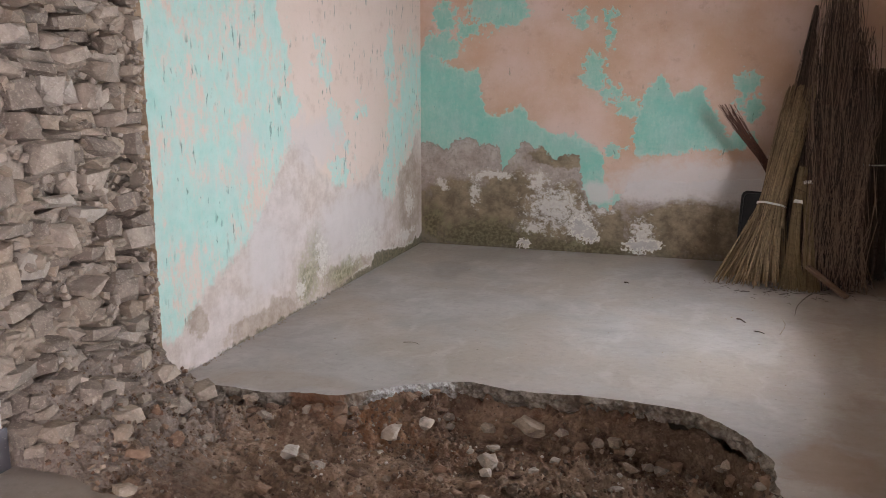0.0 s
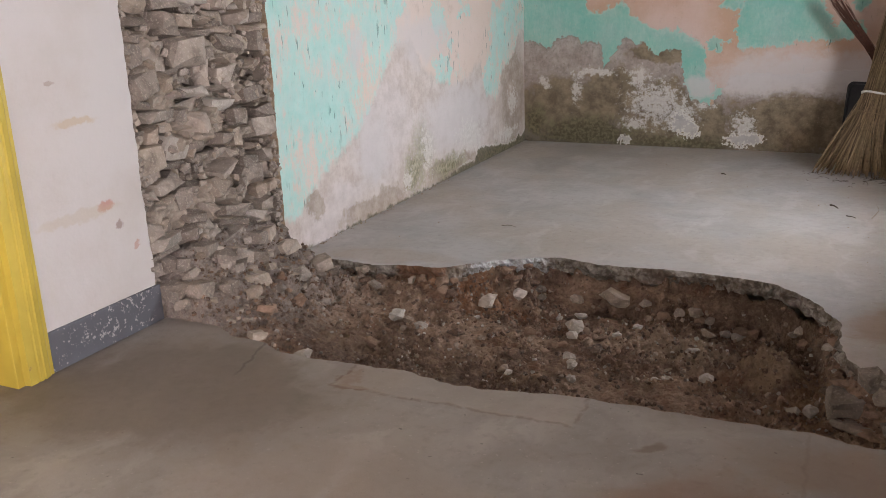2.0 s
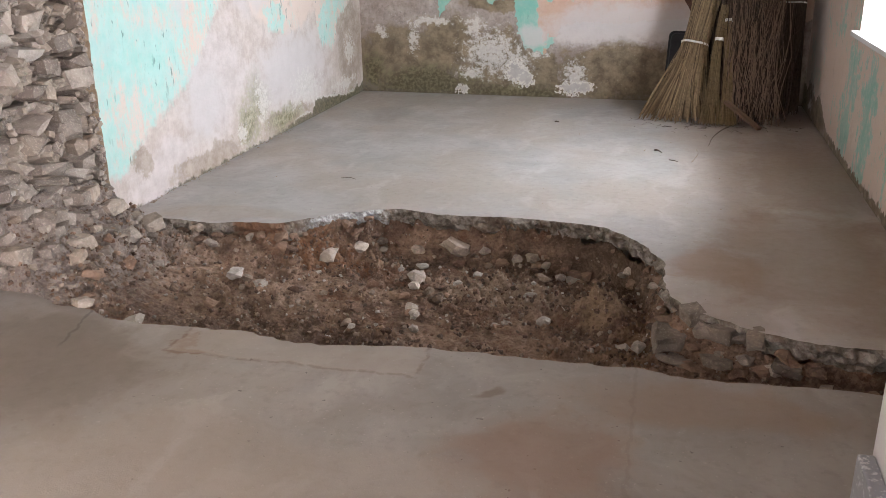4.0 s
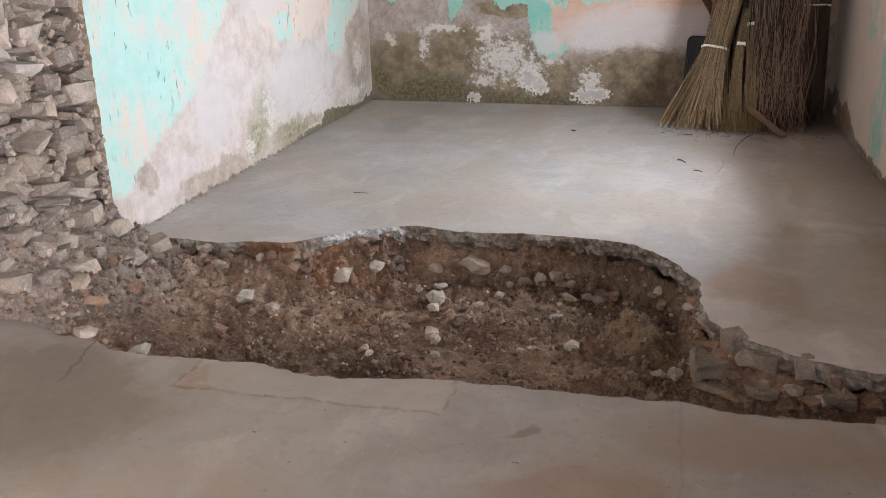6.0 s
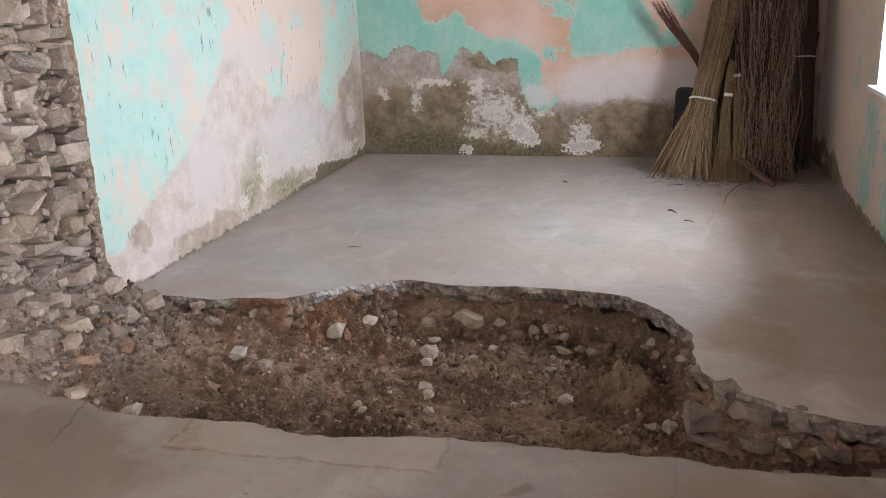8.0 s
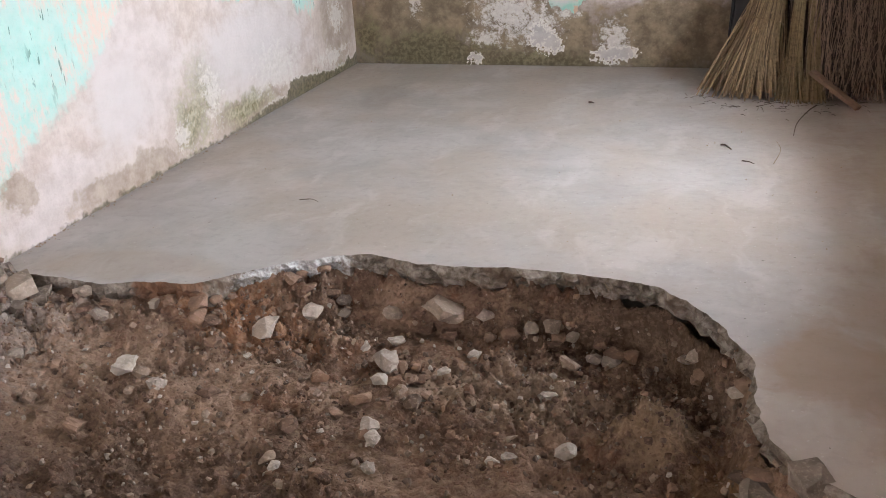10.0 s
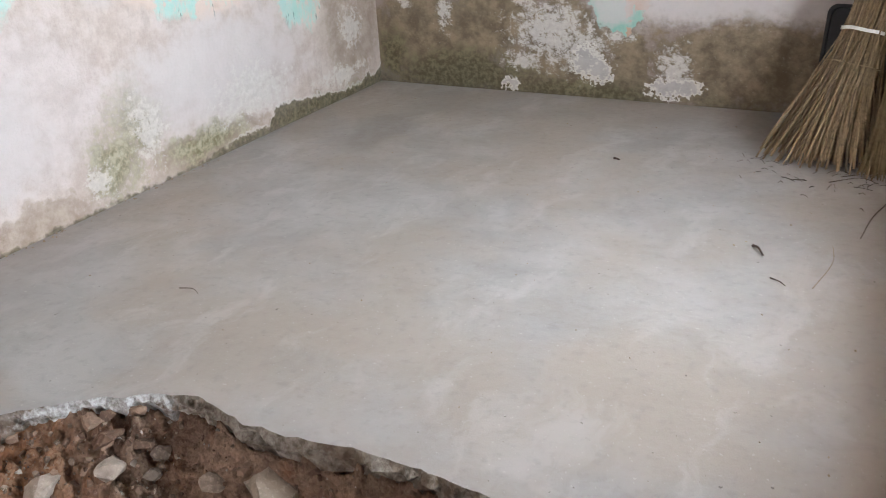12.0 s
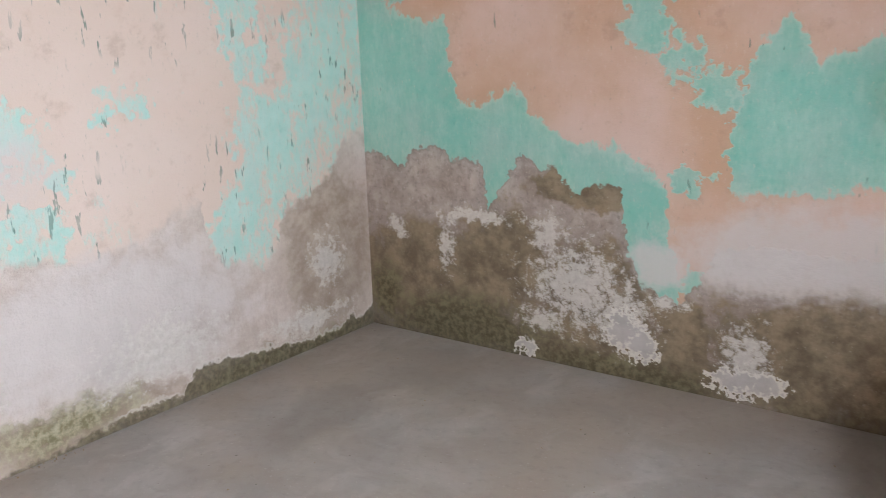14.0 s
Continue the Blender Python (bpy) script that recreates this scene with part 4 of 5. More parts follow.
# ---- torn masonry: stones one by one ----
def stone_mesh(name, seed, material, flat=1.0, points=9, corners=True, rough=0.0):
    """An angular stone about one unit across."""
    rnd = random.Random(seed)
    bm = bmesh.new()
    for sx in (-1, 1) if corners else ():
        for sy in (-1, 1):
            for sz in (-1, 1):
                bm.verts.new((0.5 * sx * rnd.uniform(0.55, 1.05), 0.5 * sy * rnd.uniform(0.60, 1.05), 0.5 * sz * flat * rnd.uniform(0.50, 1.05)))
    for _ in range(points):
        d = Vector((rnd.gauss(0, 1), rnd.gauss(0, 1), rnd.gauss(0, 1))).normalized()
        bm.verts.new((0.58 * d.x, 0.58 * d.y, 0.58 * flat * d.z))
    got = bmesh.ops.convex_hull(bm, input=bm.verts)
    bmesh.ops.delete(bm, geom=[v for v in got["geom_interior"] if isinstance(v, bmesh.types.BMVert)], context="VERTS")
    if rough:
        bmesh.ops.subdivide_edges(bm, edges=list(bm.edges), cuts=1, use_grid_fill=True)
        for v in bm.verts:
            v.co *= 1 + rough * fbm(v.co.x * 2.6 + seed, v.co.y * 2.6, v.co.z * 2.6, 3)
    bmesh.ops.recalc_face_normals(bm, faces=bm.faces)
    me = bpy.data.meshes.new(name)
    bm.to_mesh(me)
    bm.free()
    me.materials.append(material)
    return me


STONES = [stone_mesh("stone", 100 + k, stone_mat, 1.0, 7, True, 0.12) for k in range(22)]
PALE_BLOCKS = [stone_mesh("stone", 160 + k, pale_stone_mat, 1.0, 7, True, 0.12) for k in range(4)]
PALE = [stone_mesh("pale_stone", 200 + k, pale_stone_mat, 0.8, 24, False, 0.32) for k in range(7)]
PEBBLES = [stone_mesh("pebble", 300 + k, pebble_mat, 0.85, 8) for k in range(10)]
CLODS = [stone_mesh("clod", 500 + k, clod_mat, 0.85, 10) for k in range(8)]
ROUND = [stone_mesh("stone", 600 + k, stone_mat, 0.85, 18, False, 0.22) for k in range(6)]
LUMPS = [stone_mesh("clod", 520 + k, clod_mat, 0.85, 16, False, 0.3) for k in range(10)]
ROUGH_PEBBLES = [stone_mesh("pebble", 320 + k, pebble_mat, 0.85, 15, False, 0.28) for k in range(10)]
FLAKES = [stone_mesh("pale_chip", 230 + k, pale_stone_mat, 0.8, 14, False) for k in range(4)]
CRUMBLES = [stone_mesh("fill_stone", 130 + k, stone_mat) for k in range(8)]
CHUNKS = [stone_mesh("concrete_chunk", 400 + k, broken_mat, 0.8, 9, True, 0.25) for k in range(6)]


def mud_core():
    """The rough heart of the torn wall, behind its stones."""
    ny, nz = 90, 260
    verts, faces = [], []
    for k in range(nz):
        z = -0.25 + (HIGH + 0.25) * k / (nz - 1)
        for j in range(ny):
            y = CUT_B - 0.02 + (CUT_A - CUT_B + 0.04) * j / (ny - 1)
            mud = min(1.0, max(0.0, (fbm(y * 4.5, z * 6, 7.0) + max(0.0, 0.45 - z) * 0.9 + 0.02) * 3.5))
            x = -0.15 + 0.115 * mud + 0.03 * fbm(y * 7, z * 9, 1.0) + 0.035 * fbm(y * 25, z * 30, 5.0, 3)
            verts.append((min(x, -0.012), y, z))
    for k in range(nz - 1):
        for j in range(ny - 1):
            a = k * ny + j
            faces.append((a, a + 1, a + ny + 1, a + ny))
    ob = link_mesh("torn_masonry", mesh_of("torn_masonry", verts, faces, mud_mat))
    return tagged(ob, "torn end of a wall with loose brown rubble stones in mud", "wall", "", "structure")


torn = mud_core()
rnd = random.Random(7)
z = -0.02
while z < HIGH - 0.05:
    high = rnd.choice((0.042, 0.052, 0.062, 0.07, 0.08, 0.095, 0.11))
    if z > 1.9:
        high = 0.12
    y = CUT_B + 0.006
    while y < CUT_A - 0.03:
        wide = min(rnd.uniform(0.06, 0.21), CUT_A - 0.004 - y)
        if wide < 0.05:
            break
        h = high * rnd.uniform(0.62, 1.2)
        deep = rnd.uniform(0.16, 0.24)
        out = rnd.uniform(-0.07, 0.035) + (0.02 if rnd.random() < 0.2 else 0)
        if rnd.random() > 0.05:
            ob = link_mesh("stone", rnd.choice(PALE_BLOCKS if rnd.random() < 0.07 else STONES), torn)
            ob.matrix_basis = pose(out - deep / 2 + 0.005, y + wide / 2, z + high / 2 + rnd.uniform(-0.012, 0.012), rnd.gauss(0, 7), rnd.gauss(0, 7), rnd.gauss(0, 14)) @ Matrix.Diagonal((deep, wide * 1.02, h * 1.06, 1))
        y += wide
    z += high


def scatter_mesh(name, spots, shapes, parent, label):
    """Small stones too many to count, in one mesh. spots: place, size, turn."""
    verts, faces, base = [], [], 0
    for k, (p, s, m) in enumerate(spots):
        me = shapes[k % len(shapes)]
        mat = Matrix.Translation(p) @ m.to_4x4() @ Matrix.Diagonal((*s, 1))
        verts += [tuple(mat @ v.co) for v in me.vertices]
        faces += [tuple(base + i for i in f.vertices) for f in me.polygons]
        base += len(me.vertices)
    ob = link_mesh(name, mesh_of(name, verts, faces, shapes[0].materials[0]), parent, label)
    ob["kind"] = "stuff"
    return ob


def any_turn(r):
    return Euler((r.uniform(0, 6.3), r.uniform(0, 6.3), r.uniform(0, 6.3))).to_matrix()


r2 = random.Random(11)
spots = []
for _ in range(800):
    s = r2.uniform(0.012, 0.045)
    spots.append(((r2.uniform(-0.11, -0.035), r2.uniform(CUT_B + 0.01, CUT_A - 0.01), r2.uniform(0.0, 1.95)), (s, s * r2.uniform(0.8, 1.8), s * 0.8), any_turn(r2)))
for _ in range(420):
    c = r2.uniform(0.010, 0.030)
    edge_y = (CUT_A - r2.uniform(0.0, 0.05)) if r2.random() < 0.7 else (CUT_B + r2.uniform(0.0, 0.03))
    spots.append(((r2.uniform(-0.035, -0.004), edge_y, r2.uniform(0.0, 1.95)), (c, c, c * 0.8), any_turn(r2)))
scatter_mesh("rubble_fill", spots, CRUMBLES, torn, "small broken stones and crumbs of mud")

# ---- stones and clods on the dug ground ----
def drop_height(x, y):
    return float(soil_heights(np.array([x]), np.array([y]))[0])


def in_trench(x, y, margin=0.02):
    return np.interp(x, NEAR_EDGE[:, 0], NEAR_EDGE[:, 1]) + margin < y < np.interp(x, FAR_EDGE[:, 0], FAR_EDGE[:, 1]) - margin


def lay(name, shapes, x, y, size, sink=0.25, seed=0, lift=0.0):
    r = random.Random(seed)
    ob = link_mesh(name, shapes[seed % len(shapes)], trench)
    ob.matrix_basis = pose(x, y, drop_height(x, y) + 0.8 * relief(x, y) + size[2] * (0.5 - sink) + lift, r.uniform(-14, 14), r.uniform(-14, 14), r.uniform(0, 360)) @ Matrix.Diagonal((*size, 1))
    return ob


for k, (x, y, wide) in enumerate(((0.745, -3.945, 0.085), (0.90, -4.0, 0.06), (1.52, -3.63, 0.11), (1.59, -4.0, 0.07), (1.62, -4.05, 0.06), (2.06, -3.72, 0.05), (1.78, -3.52, 0.05), (1.51, -3.51, 0.055), (2.16, -3.97, 0.065), (2.01, -4.04, 0.04), (1.65, -4.16, 0.05), (1.40, -4.23, 0.04), (0.69, -4.66, 0.075), (2.22, -3.43, 0.085), (1.90, -4.48, 0.06), (2.04, -4.51, 0.045), (2.50, -4.11, 0.075), (2.55, -4.15, 0.07), (0.29, -3.93, 0.05), (1.42, -3.58, 0.04))):
    lay("pale_stone", PALE, x, y, (wide, wide * 0.75, wide * 0.65), 0.15, k + 1, 0.004)
for k, (x, y, wide, lift) in enumerate(((1.64, -3.375, 0.15, 0.01), (1.78, -3.35, 0.065, 0.03), (1.07, -3.60, 0.115, 0.0), (1.18, -3.47, 0.085, 0.0), (1.28, -3.42, 0.055, 0.01), (2.17, -3.47, 0.055, 0.0), (0.53, -3.76, 0.07, 0.0), (1.94, -3.37, 0.07, 0.02), (2.08, -3.36, 0.06, 0.02))):
    lay("stone", ROUND, x, y, (wide, wide * 0.7, wide * 0.7), 0.1, 11 + k, lift)
for k, (x, y, long, wide, high, lift) in enumerate(((2.66, -4.21, 0.17, 0.12, 0.09, -0.01), (2.74, -4.24, 0.09, 0.08, 0.08, 0.015), (2.79, -4.28, 0.08, 0.07, 0.07, 0.015), (2.85, -4.32, 0.10, 0.08, 0.07, 0.015), (2.69, -4.30, 0.17, 0.07, 0.035, 0.0), (2.83, -4.38, 0.10, 0.07, 0.05, 0.0), (2.90, -4.47, 0.08, 0.06, 0.04, 0.0), (3.05, -4.46, 0.10, 0.07, 0.06, 0.02), (2.95, -4.38, 0.10, 0.07, 0.07, 0.03))):
    lay("concrete_chunk", CHUNKS, x, y, (long, wide, high), 0.25, 60 + k, lift)
rc = random.Random(77)
for k in range(12):
    x = rc.uniform(2.68, 3.55)
    y = np.interp(x, FAR_EDGE[:, 0], FAR_EDGE[:, 1]) - rc.uniform(0.0, 0.14)
    c = rc.uniform(0.022, 0.055)
    lay("concrete_chunk", CHUNKS if k % 3 == 0 else LUMPS, x, y, (c * 1.5, c, c * 0.8), 0.3, 17 + k)

re = random.Random(41)
for k in range(60):
    i = re.randrange(16, len(FAR_EDGE) - 1)
    x, y = FAR_EDGE[i]
    y -= re.uniform(0.02, 0.11)
    if not in_trench(x, y, 0.01):
        continue
    c = re.uniform(0.02, 0.065)
    lay("clod" if k % 5 else "stone", LUMPS if k % 5 else ROUND, x, y, (c * 1.3, c, c * 0.8), 0.25, 700 + k, re.uniform(0.0, 0.035))
rh = random.Random(31)
for k in range(85):
    x, y = abs(rh.gauss(0, 0.17)) + 0.02, rh.uniform(-4.66, -3.72)
    s = 0.02 + 0.085 * rh.random() ** 2.6
    lay("stone", STONES, x, y, (s * 1.3, s, s * 0.7), 0.30, 2000 + k)
r3 = random.Random(23)
count = 0
while count < 300:
    x, y = r3.uniform(0.02, 3.5), r3.uniform(-4.8, -3.25)
    if not in_trench(x, y):
        continue
    if x > 0.6 and r3.random() < 0.35:
        continue
    s = 0.016 + 0.06 * r3.random() ** 3.2
    if x < 0.4:
        s *= 1.4
    pick = r3.random()
    kind, shapes = ("pale_stone", PALE) if pick < 0.07 else ("pebble", ROUGH_PEBBLES) if pick < 0.5 else ("clod", LUMPS) if pick < 0.85 or x > 0.7 else ("stone", STONES)
    lay(kind, shapes, x, y, (s, s * r3.uniform(0.7, 1.1), s * r3.uniform(0.55, 0.9)), 0.2, 1000 + count, 0.004)
    count += 1

spots, pale_spots = [], []
while len(spots) < 8000:
    x, y = r3.uniform(0.0, 3.58), r3.uniform(-4.82, -3.22)
    if not in_trench(x, y, 0.005):
        continue
    s = 0.004 + 0.019 * r3.random() ** 2.6
    if r3.random() > raked(x, y):
        continue
    zz = drop_height(x, y) + relief(x, y) + 0.003
    (pale_spots if r3.random() < 0.085 else spots).append(((x, y, zz), (s, s * r3.uniform(0.7, 1.2), s * 0.8), any_turn(r3)))
scatter_mesh("gravel", spots[::2], PEBBLES, trench, "fine gravel")
scatter_mesh("clods", spots[1::2], CLODS, trench, "small clods of soil")
scatter_mesh("pale_gravel", pale_spots, FLAKES, trench, "pale chips of plaster and stone")


# ---- brooms and bundles of twigs ----
def rod(verts, faces, path, r0, r1, sides=4):
    """A tapered stick along path."""
    base, n = len(verts), len(path)
    for k, p in enumerate(path):
        a = path[min(k + 1, n - 1)] - path[max(k - 1, 0)]
        a = a / (np.linalg.norm(a) + 1e-9)
        u = np.cross(a, (0.31, 0.93, 0.2))
        u = u / (np.linalg.norm(u) + 1e-9)
        w = np.cross(a, u)
        r = r0 + (r1 - r0) * k / (n - 1)
        for s in range(sides):
            t = 6.2832 * s / sides
            verts.append(tuple(p + r * (u * math.cos(t) + w * math.sin(t))))
    for k in range(n - 1):
        for s in range(sides):
            a, b = base + k * sides + s, base + k * sides + (s + 1) % sides
            faces.append((a, b, b + sides, a + sides))
    faces.append(tuple(base + s for s in range(sides))[::-1])
    faces.append(tuple(base + (n - 1) * sides + s for s in range(sides)))


def bundle_rods(axis, radii, count, thick, seed, wild=0.010, spread=0.12, squash=0.75, branch=0.0, rim=False, twist=0.25):
    """Sticks along an axis (points), bunched to radii at those points; spread: how unevenly they end."""
    r = random.Random(seed)
    line = spline(axis, 3)
    rad = spline([(v, 0.0) for v in radii], 3)[:, 0]
    verts, faces = [], []
    for _ in range(count):
        ang, q = r.uniform(0, 6.283), math.sqrt(r.random())
        if rim:
            ang, q = r.uniform(3.3, 6.1), 1.0
        first, last = r.uniform(0, spread * 0.3), 1 - r.random() ** 1.6 * spread
        sway = np.array([r.gauss(0, 1), r.gauss(0, 1), 0]) * wild
        veer = r.gauss(0, 1) * twist
        path = []
        n = 8
        for k in range(n):
            f = (first + (last - first) * k / (n - 1)) * (len(line) - 1)
            i = min(int(f), len(line) - 2)
            c = line[i] + (line[i + 1] - line[i]) * (f - i)
            rr = rad[i] + (rad[i + 1] - rad[i]) * (f - i)
            turn = ang + veer * k / n
            p = c + np.array([math.cos(turn) * q * rr, math.sin(turn) * q * rr * squash, 0]) + sway * math.sin(6.3 * k / n + ang) + np.array([r.gauss(0, 1), r.gauss(0, 1), 0]) * wild * 0.35
            p[2] = max(p[2], 0.004)
            path.append(p)
        t = thick * r.uniform(0.7, 1.35)
        rod(verts, faces, path, t, t * 0.55)
        if r.random() < branch:
            i = r.randrange(2, n - 2)
            d = np.array([r.gauss(0, 1), r.gauss(0, 0.7), 1.6])
            d = d / np.linalg.norm(d) * r.uniform(0.06, 0.22)
            rod(verts, faces, [path[i], path[i] + d * 0.5 + np.array([0, 0, 0.01]), path[i] + d], t * 0.6, t * 0.3, 3)
    return verts, faces


def strap(centre, tilt, rx, ry, wide, material, parent, name="tie"):
    """A flat band round a bundle."""
    n = 32
    verts, faces = [], []
    m = Matrix.Translation(centre) @ Euler([radians(a) for a in tilt]).to_matrix().to_4x4()
    for k in range(n):
        a = 6.2832 * k / n
        for dz, grow in ((-wide / 2, 0.0), (-wide / 2, 0.003), (wide / 2, 0.003), (wide / 2, 0.0)):
            w = 0.0015 * math.sin(5 * a)
            verts.append(tuple(m @ Vector(((rx + grow) * math.cos(a), (ry + grow) * math.sin(a), dz + w))))
    for k in range(n):
        a, b = 4 * k, 4 * ((k + 1) % n)
        for s in range(4):
            t = (s + 1) % 4
            faces.append((a + s, b + s, b + t, a + t))
    return link_mesh(name, mesh_of(name, verts, faces, material, smooth=False), parent)


def broom(name, label, category, axis, radii, count, thick, material, seed, ties=(), group="", loose=24, loose_material=None, shift=(0.0, -0.09), **more):
    axis = [(a + shift[0], b + shift[1], c) for a, b, c in axis]
    x, y, _ = axis[0]
    ob = tagged(new(name), label, category, group)
    ob.matrix_basis = pose(x, y, 0)
    local = [(a - x, b - y, c) for a, b, c in axis]
    verts, faces = bundle_rods(local, radii, count, thick, seed, **more)
    sticks = link_mesh("bristles" if category == "broom" else "brushwood", mesh_of(name, verts, faces, material), ob)
    sticks["kind"] = "stuff"
    for k in range(loose):
        grown = [v * (1.03 if ties else 1.15) for v in radii]
        verts, faces = bundle_rods(local, grown, 1, thick * (1.0 if ties else 0.75), seed * 100 + k, rim=True, **more)
        link_mesh("stick" if category == "broom" else "twig", mesh_of("stick", verts, faces, loose_material or material), ob)
    for (cx, cy, cz), tilt, rx, ry, wide in ties:
        strap((cx + shift[0] - x, cy + shift[1] - y, cz), tilt, rx, ry, wide, tie_mat, ob)
    return ob


G = "brooms leaning in the corner"
main_broom = broom("straw_broom", "large tan stick broom with a white band, flared on the floor", "broom",
      [(2.62, -0.66, 0.0), (2.655, -0.60, 0.18), (2.70, -0.53, 0.36), (2.735, -0.48, 0.51), (2.79, -0.40, 0.78), (2.85, -0.31, 1.08), (2.90, -0.24, 1.34)],
      [0.25, 0.175, 0.118, 0.09, 0.088, 0.092, 0.085], 360, 0.0036, straw_mat, 1,
      [((2.735, -0.48, 0.515), (-18, 10, 0), 0.096, 0.078, 0.014)], G, 16, None, (0.025, -0.10), spread=0.16, wild=0.012)
strap((0.085, 0.12, 0.385), (-18, 10, 0), 0.118, 0.09, 0.005, straw_mat, main_broom, "binding")
broom("straw_broom", "narrow greenish straw broom with a white tie at its neck", "broom",
      [(2.90, -0.84, 0.0), (2.90, -0.77, 0.16), (2.905, -0.68, 0.36), (2.92, -0.60, 0.56), (2.95, -0.52, 0.80)],
      [0.085, 0.046, 0.032, 0.026, 0.028], 130, 0.0026, straw_green_mat, 2,
      [((2.92, -0.60, 0.56), (-18, 4, 0), 0.028, 0.024, 0.022)], G, wild=0.004)
broom("straw_broom", "slim straw broom with a white cap band", "broom",
      [(3.02, -0.86, 0.0), (3.005, -0.77, 0.2), (2.99, -0.66, 0.45), (2.975, -0.57, 0.70)],
      [0.06, 0.036, 0.028, 0.022], 90, 0.0028, straw_green_mat, 3,
      [((2.976, -0.575, 0.69), (-18, -4, 0), 0.023, 0.021, 0.020)], G, wild=0.003)
broom("twig_bundle", "tapering bundle of dark brown twigs leaning on the wall", "twigs",
      [(2.92, -0.42, 0.0), (2.93, -0.36, 0.5), (2.93, -0.28, 1.0), (2.945, -0.22, 1.4), (2.985, -0.16, 1.88)],
      [0.10, 0.09, 0.10, 0.05, 0.012], 160, 0.003, twig_mat, 4, (), G, wild=0.008, spread=0.22)
broom("twig_bundle", "tall bundle of dark twigs with stray ends", "twigs",
      [(3.13, -0.72, 0.0), (3.13, -0.60, 0.5), (3.13, -0.46, 1.0), (3.13, -0.33, 1.5), (3.14, -0.22, 2.05)],
      [0.15, 0.13, 0.125, 0.115, 0.09], 340, 0.0029, twig_mat, 5, (), G, 66, lit_twig_mat, wild=0.030, spread=0.3, branch=0.8, twist=1.3)
broom("twig_bundle", "loose dark twigs standing with forked ends", "twigs",
      [(3.22, -0.80, 0.0), (3.22, -0.68, 0.5), (3.24, -0.50, 1.1), (3.26, -0.36, 1.72)],
      [0.12, 0.10, 0.10, 0.08], 170, 0.0029, twig_mat, 6, (), G, 56, lit_twig_mat, wild=0.034, spread=0.35, branch=0.9, twist=1.5)
broom("bristle_broom", "dark brown fine bristle bundle with a pale band", "broom",
      [(3.41, -0.34, 0.0), (3.41, -0.29, 0.4), (3.41, -0.25, 0.78), (3.41, -0.19, 1.1), (3.40, -0.14, 1.45)],
      [0.12, 0.11, 0.105, 0.11, 0.10], 420, 0.003, dark_bristle_mat, 7,
      [((3.41, -0.25, 0.785), (-8, 0, 0), 0.108, 0.082, 0.010)], G, wild=0.005)
broom("twig_broom", "small red-brown twig broom sticking out sideways", "broom",
      [(2.84, -0.30, 0.56), (2.74, -0.29, 0.74), (2.66, -0.28, 0.86), (2.54, -0.27, 1.02), (2.42, -0.26, 1.20)],
      [0.016, 0.022, 0.032, 0.045, 0.06], 80, 0.0026, twig_red_mat, 8, (), G, wild=0.005, spread=0.3, squash=0.6)

# dark tray behind the broom
def round_board(wide, high, thick, r):
    n, pts = 8, []
    for cx, cz, a0 in ((wide - r, r, -90), (wide - r, high - r, 0), (r, high - r, 90), (r, r, 180)):
        for k in range(n + 1):
            a = radians(a0 + 90 * k / n)
            pts.append((cx + r * math.cos(a), cz + r * math.sin(a)))
    bm = bmesh.new()
    front = [bm.verts.new((x, -thick, z)) for x, z in pts]
    inner = [bm.verts.new((wide / 2 + (x - wide / 2) * 0.90, -thick, high / 2 + (z - high / 2) * 0.95)) for x, z in pts]
    dish = [bm.verts.new((wide / 2 + (x - wide / 2) * 0.86, -thick * 0.4, high / 2 + (z - high / 2) * 0.93)) for x, z in pts]
    rear = [bm.verts.new((x, 0, z)) for x, z in pts]
    m = len(pts)
    for k in range(m):
        j = (k + 1) % m
        bm.faces.new((front[k], front[j], inner[j], inner[k]))
        bm.faces.new((inner[k], inner[j], dish[j], dish[k]))
        bm.faces.new((rear[k], rear[j], front[j], front[k]))
    bm.faces.new(dish)
    bm.faces.new(rear)
    return bm


tray = tagged(part("tray", round_board(0.30, 0.56, 0.03, 0.045), black_mat, None), "black plastic tray standing against the damp wall", "tray")
tray.matrix_basis = pose(2.55, -0.105 - 0.085, 0.002, -9, 2.5, 0)

# loose piece of wood
def rough_plank(name, a, b, wide, thick, label):
    bm = bmesh.new()
    r = random.Random(5)
    a, b = Vector(a), Vector(b)
    d = (b - a).normalized()
    side = d.cross(Vector((0, 0, 1))).normalized()
    up = side.cross(d)
    rings = []
    for k in range(8):
        p = a.lerp(b, k / 7)
        w, t = wide * r.uniform(0.86, 1.08) / 2, thick * r.uniform(0.85, 1.1) / 2
        rings.append([bm.verts.new(p + side * sx * w + up * sy * t) for sx, sy in ((-1, -0.8), (-0.8, -1), (0.8, -1), (1, -0.8), (1, 0.8), (0.8, 1), (-0.8, 1), (-1, 0.8))])
    for p, q in zip(rings[:-1], rings[1:]):
        for k in range(8):
            bm.faces.new((p[k], p[(k + 1) % 8], q[(k + 1) % 8], q[k]))
    bm.faces.new(rings[0])
    bm.faces.new(rings[-1][::-1])
    return tagged(part(name, bm, plank_mat, None), label, "wood")


rough_plank("wooden_batten", (2.99, -0.93, 0.165), (3.21, -1.13, 0.022), 0.045, 0.022, "short reddish wooden batten leaning on the brooms")


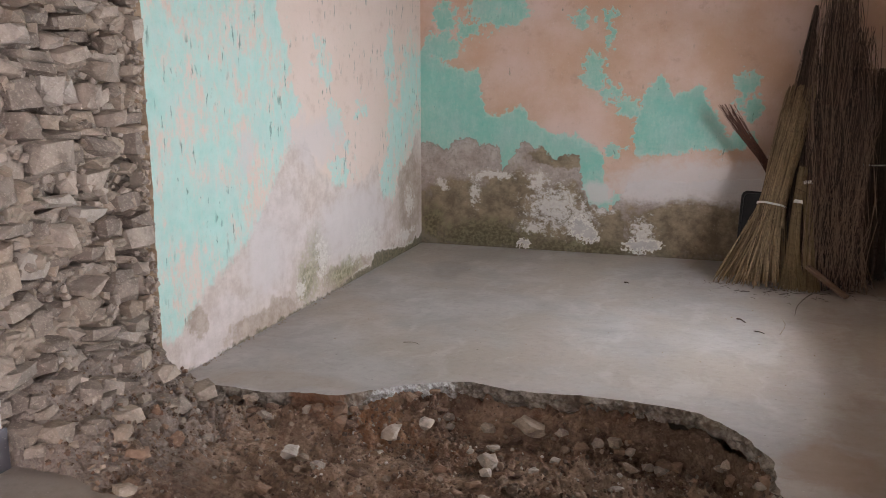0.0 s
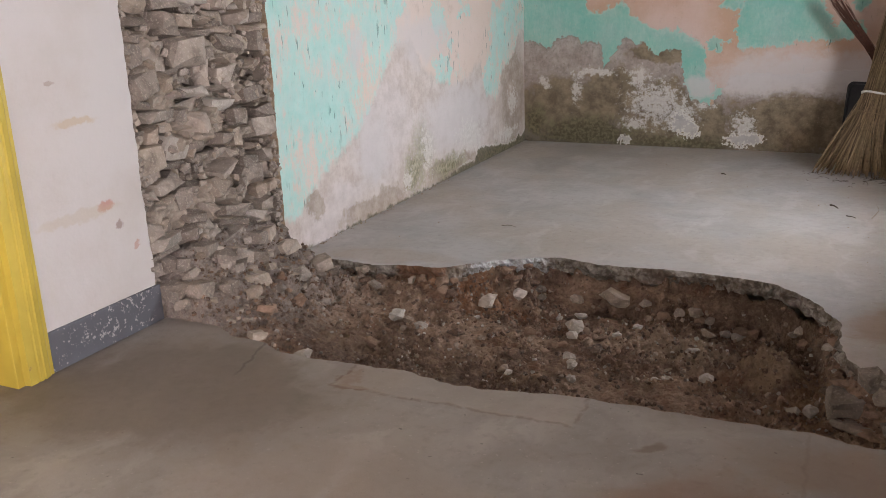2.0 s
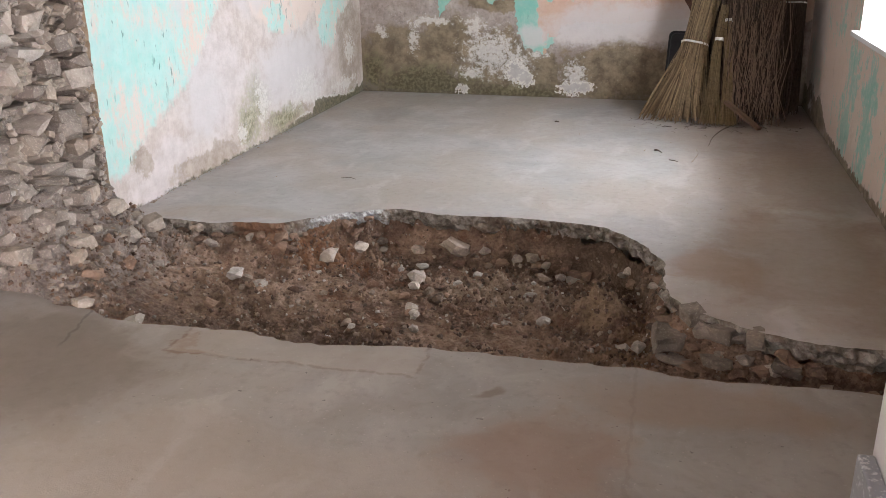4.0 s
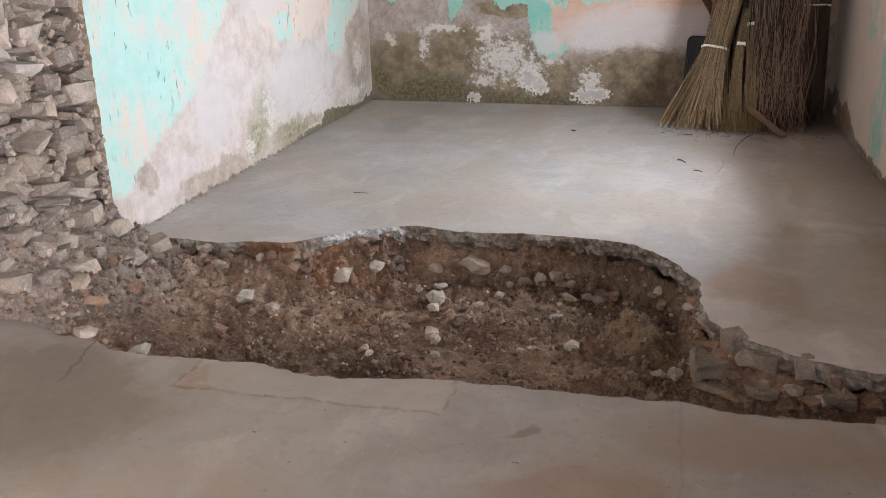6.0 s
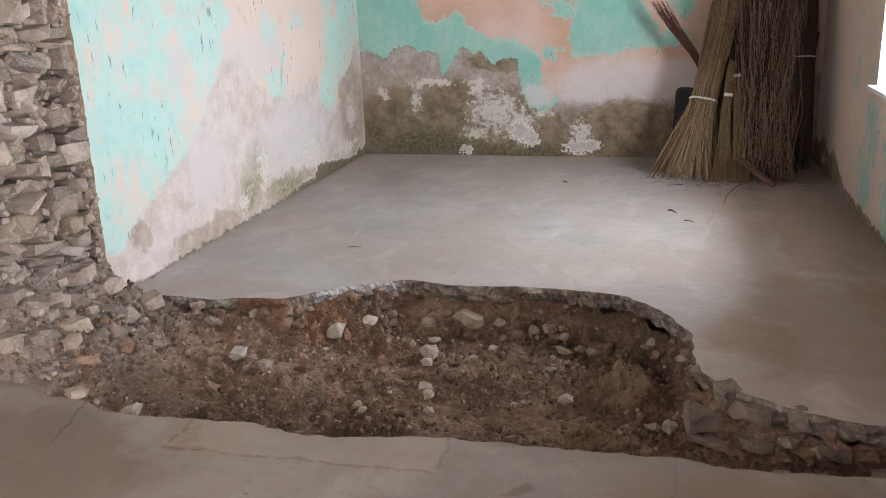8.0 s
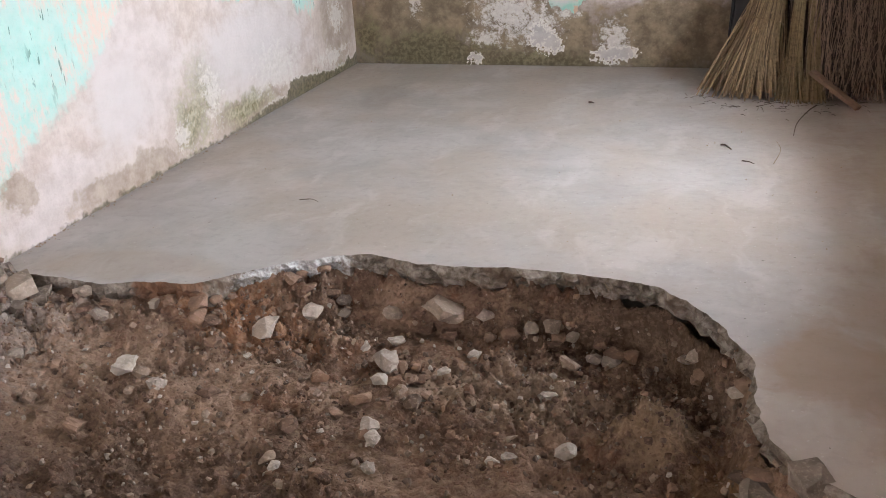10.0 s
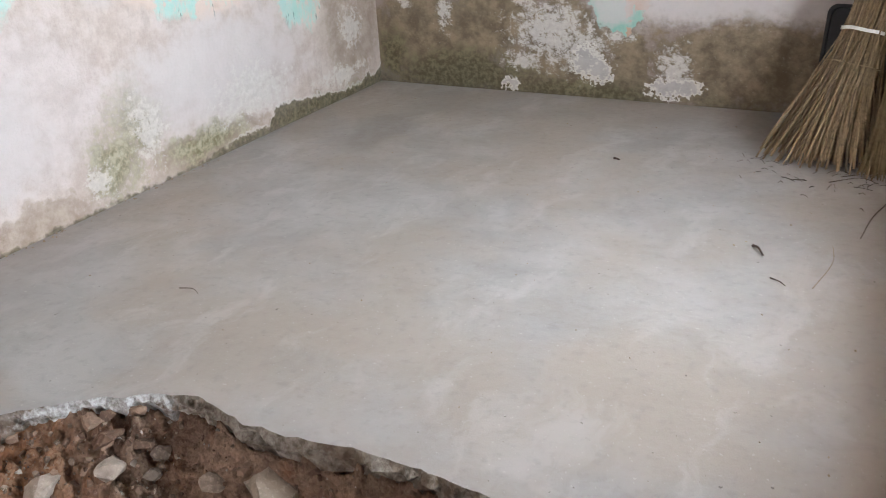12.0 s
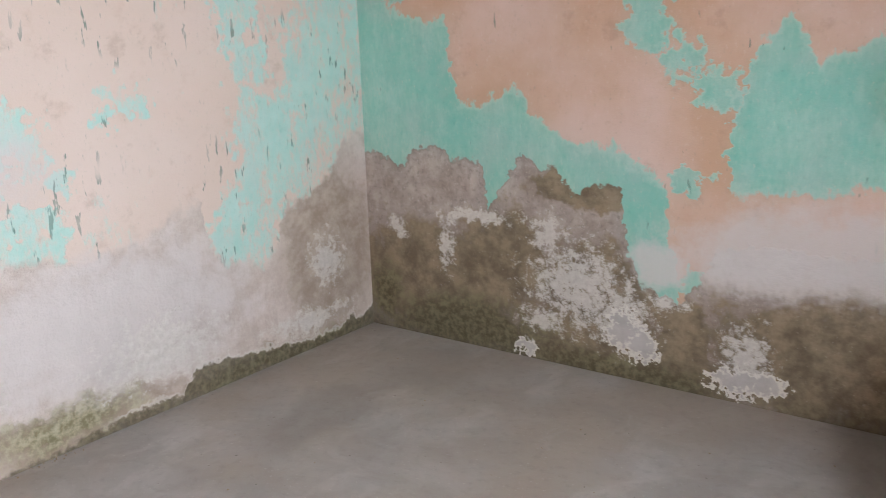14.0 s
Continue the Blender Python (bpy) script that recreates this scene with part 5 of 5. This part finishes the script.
def floor_twig(name, points, thick, material, label):
    verts, faces = [], []
    rod(verts, faces, list(spline(points, 5)), thick, thick * 0.5, 5)
    return tagged(link_mesh(name, mesh_of(name, verts, faces, material)), label, "twig", "twigs lying on the floor")


def lean_stick(name, a, b, thick, material, label):
    verts, faces = [], []
    a, b = np.array(a), np.array(b)
    path = [a + (b - a) * k / 8 + np.array([0.006 * math.sin(k * 1.7), 0.005 * math.cos(k * 2.3), 0]) for k in range(9)]
    rod(verts, faces, path, thick, thick * 0.8, 7)
    return tagged(link_mesh(name, mesh_of(name, verts, faces, material)), label, "stick")


lean_stick("stick", (3.42, -0.62, 0.0), (3.535, -0.25, 0.95), 0.011, twig_mat, "thin dark stick leaning in the corner")

floor_twig("twig", [(3.02, -1.02, 0.006), (2.965, -1.20, 0.022), (2.90, -1.40, 0.012), (2.87, -1.60, 0.004)], 0.0035, twig_mat, "thin curved dark twig on the cement floor")
floor_twig("twig", [(2.76, -0.98, 0.004), (2.84, -0.94, 0.010), (2.93, -0.90, 0.006)], 0.0022, twig_mat, "small dark twig at the foot of the brooms")
floor_twig("twig", [(2.72, -1.06, 0.004), (2.83, -1.00, 0.014), (2.9, -1.02, 0.004)], 0.0020, twig_mat, "small dark twig at the foot of the brooms")
floor_twig("twig", [(2.54, -1.79, 0.006), (2.56, -1.81, 0.010), (2.585, -1.86, 0.006)], 0.0055, twig_mat, "short dark bit of bark on the cement floor")
floor_twig("twig", [(2.63, -2.02, 0.004), (2.66, -2.04, 0.006), (2.68, -2.06, 0.004)], 0.003, twig_mat, "tiny dark bit of bark on the cement floor")
floor_twig("twig", [(2.76, -2.05, 0.003), (2.80, -1.85, 0.006), (2.79, -1.70, 0.003)], 0.0014, straw_mat, "thin straw stalk on the cement floor")
floor_twig("twig", [(1.82, -1.03, 0.004), (1.835, -1.04, 0.007), (1.85, -1.045, 0.004)], 0.006, twig_mat, "tiny dark crumb on the cement floor")
floor_twig("twig", [(0.83, -2.78, 0.003), (0.88, -2.77, 0.005), (0.92, -2.79, 0.003)], 0.0018, twig_mat, "tiny dark twig on the cement floor")

# crumbs of plaster along the wall's foot, and litter round the brooms
CRUMBS = [stone_mesh("crumb", 800 + k, plaster_edge_mat, 0.8, 12, False) for k in range(4)]
rf = random.Random(61)
spots = []
for _ in range(90):
    c = rf.uniform(0.003, 0.010)
    spots.append(((abs(rf.gauss(0, 0.018)) + 0.004, rf.uniform(-3.6, -1.6), c * 0.3), (c, c, c * 0.7), any_turn(rf)))
for _ in range(70):
    c = rf.uniform(0.003, 0.007)
    spots.append(((rf.uniform(0.2, 3.3), rf.uniform(-3.2, -0.3), c * 0.3), (c, c, c * 0.7), any_turn(rf)))
scatter_mesh("plaster_crumbs", spots, CRUMBS, side_wall, "crumbs of fallen plaster along the floor")

verts, faces = [], []
for _ in range(170):
    x, y = 2.95 + rf.gauss(0, 0.28), -0.86 + rf.gauss(0, 0.16)
    if not 2.3 < x < 3.55 or y > -0.25:
        continue
    a, l = rf.uniform(0, 6.283), rf.uniform(0.015, 0.07)
    d = np.array([math.cos(a) * l, math.sin(a) * l, 0.0])
    p = np.array([x, y, 0.003])
    rod(verts, faces, [p - d / 2, p + np.array([0, 0, rf.uniform(0.001, 0.008)]), p + d / 2], 0.0014, 0.001, 3)
litter = link_mesh("straw_litter", mesh_of("straw_litter", verts, faces, twig_mat))
tagged(litter, "scattered broken straw and twig ends round the brooms", "litter", "", "stuff")
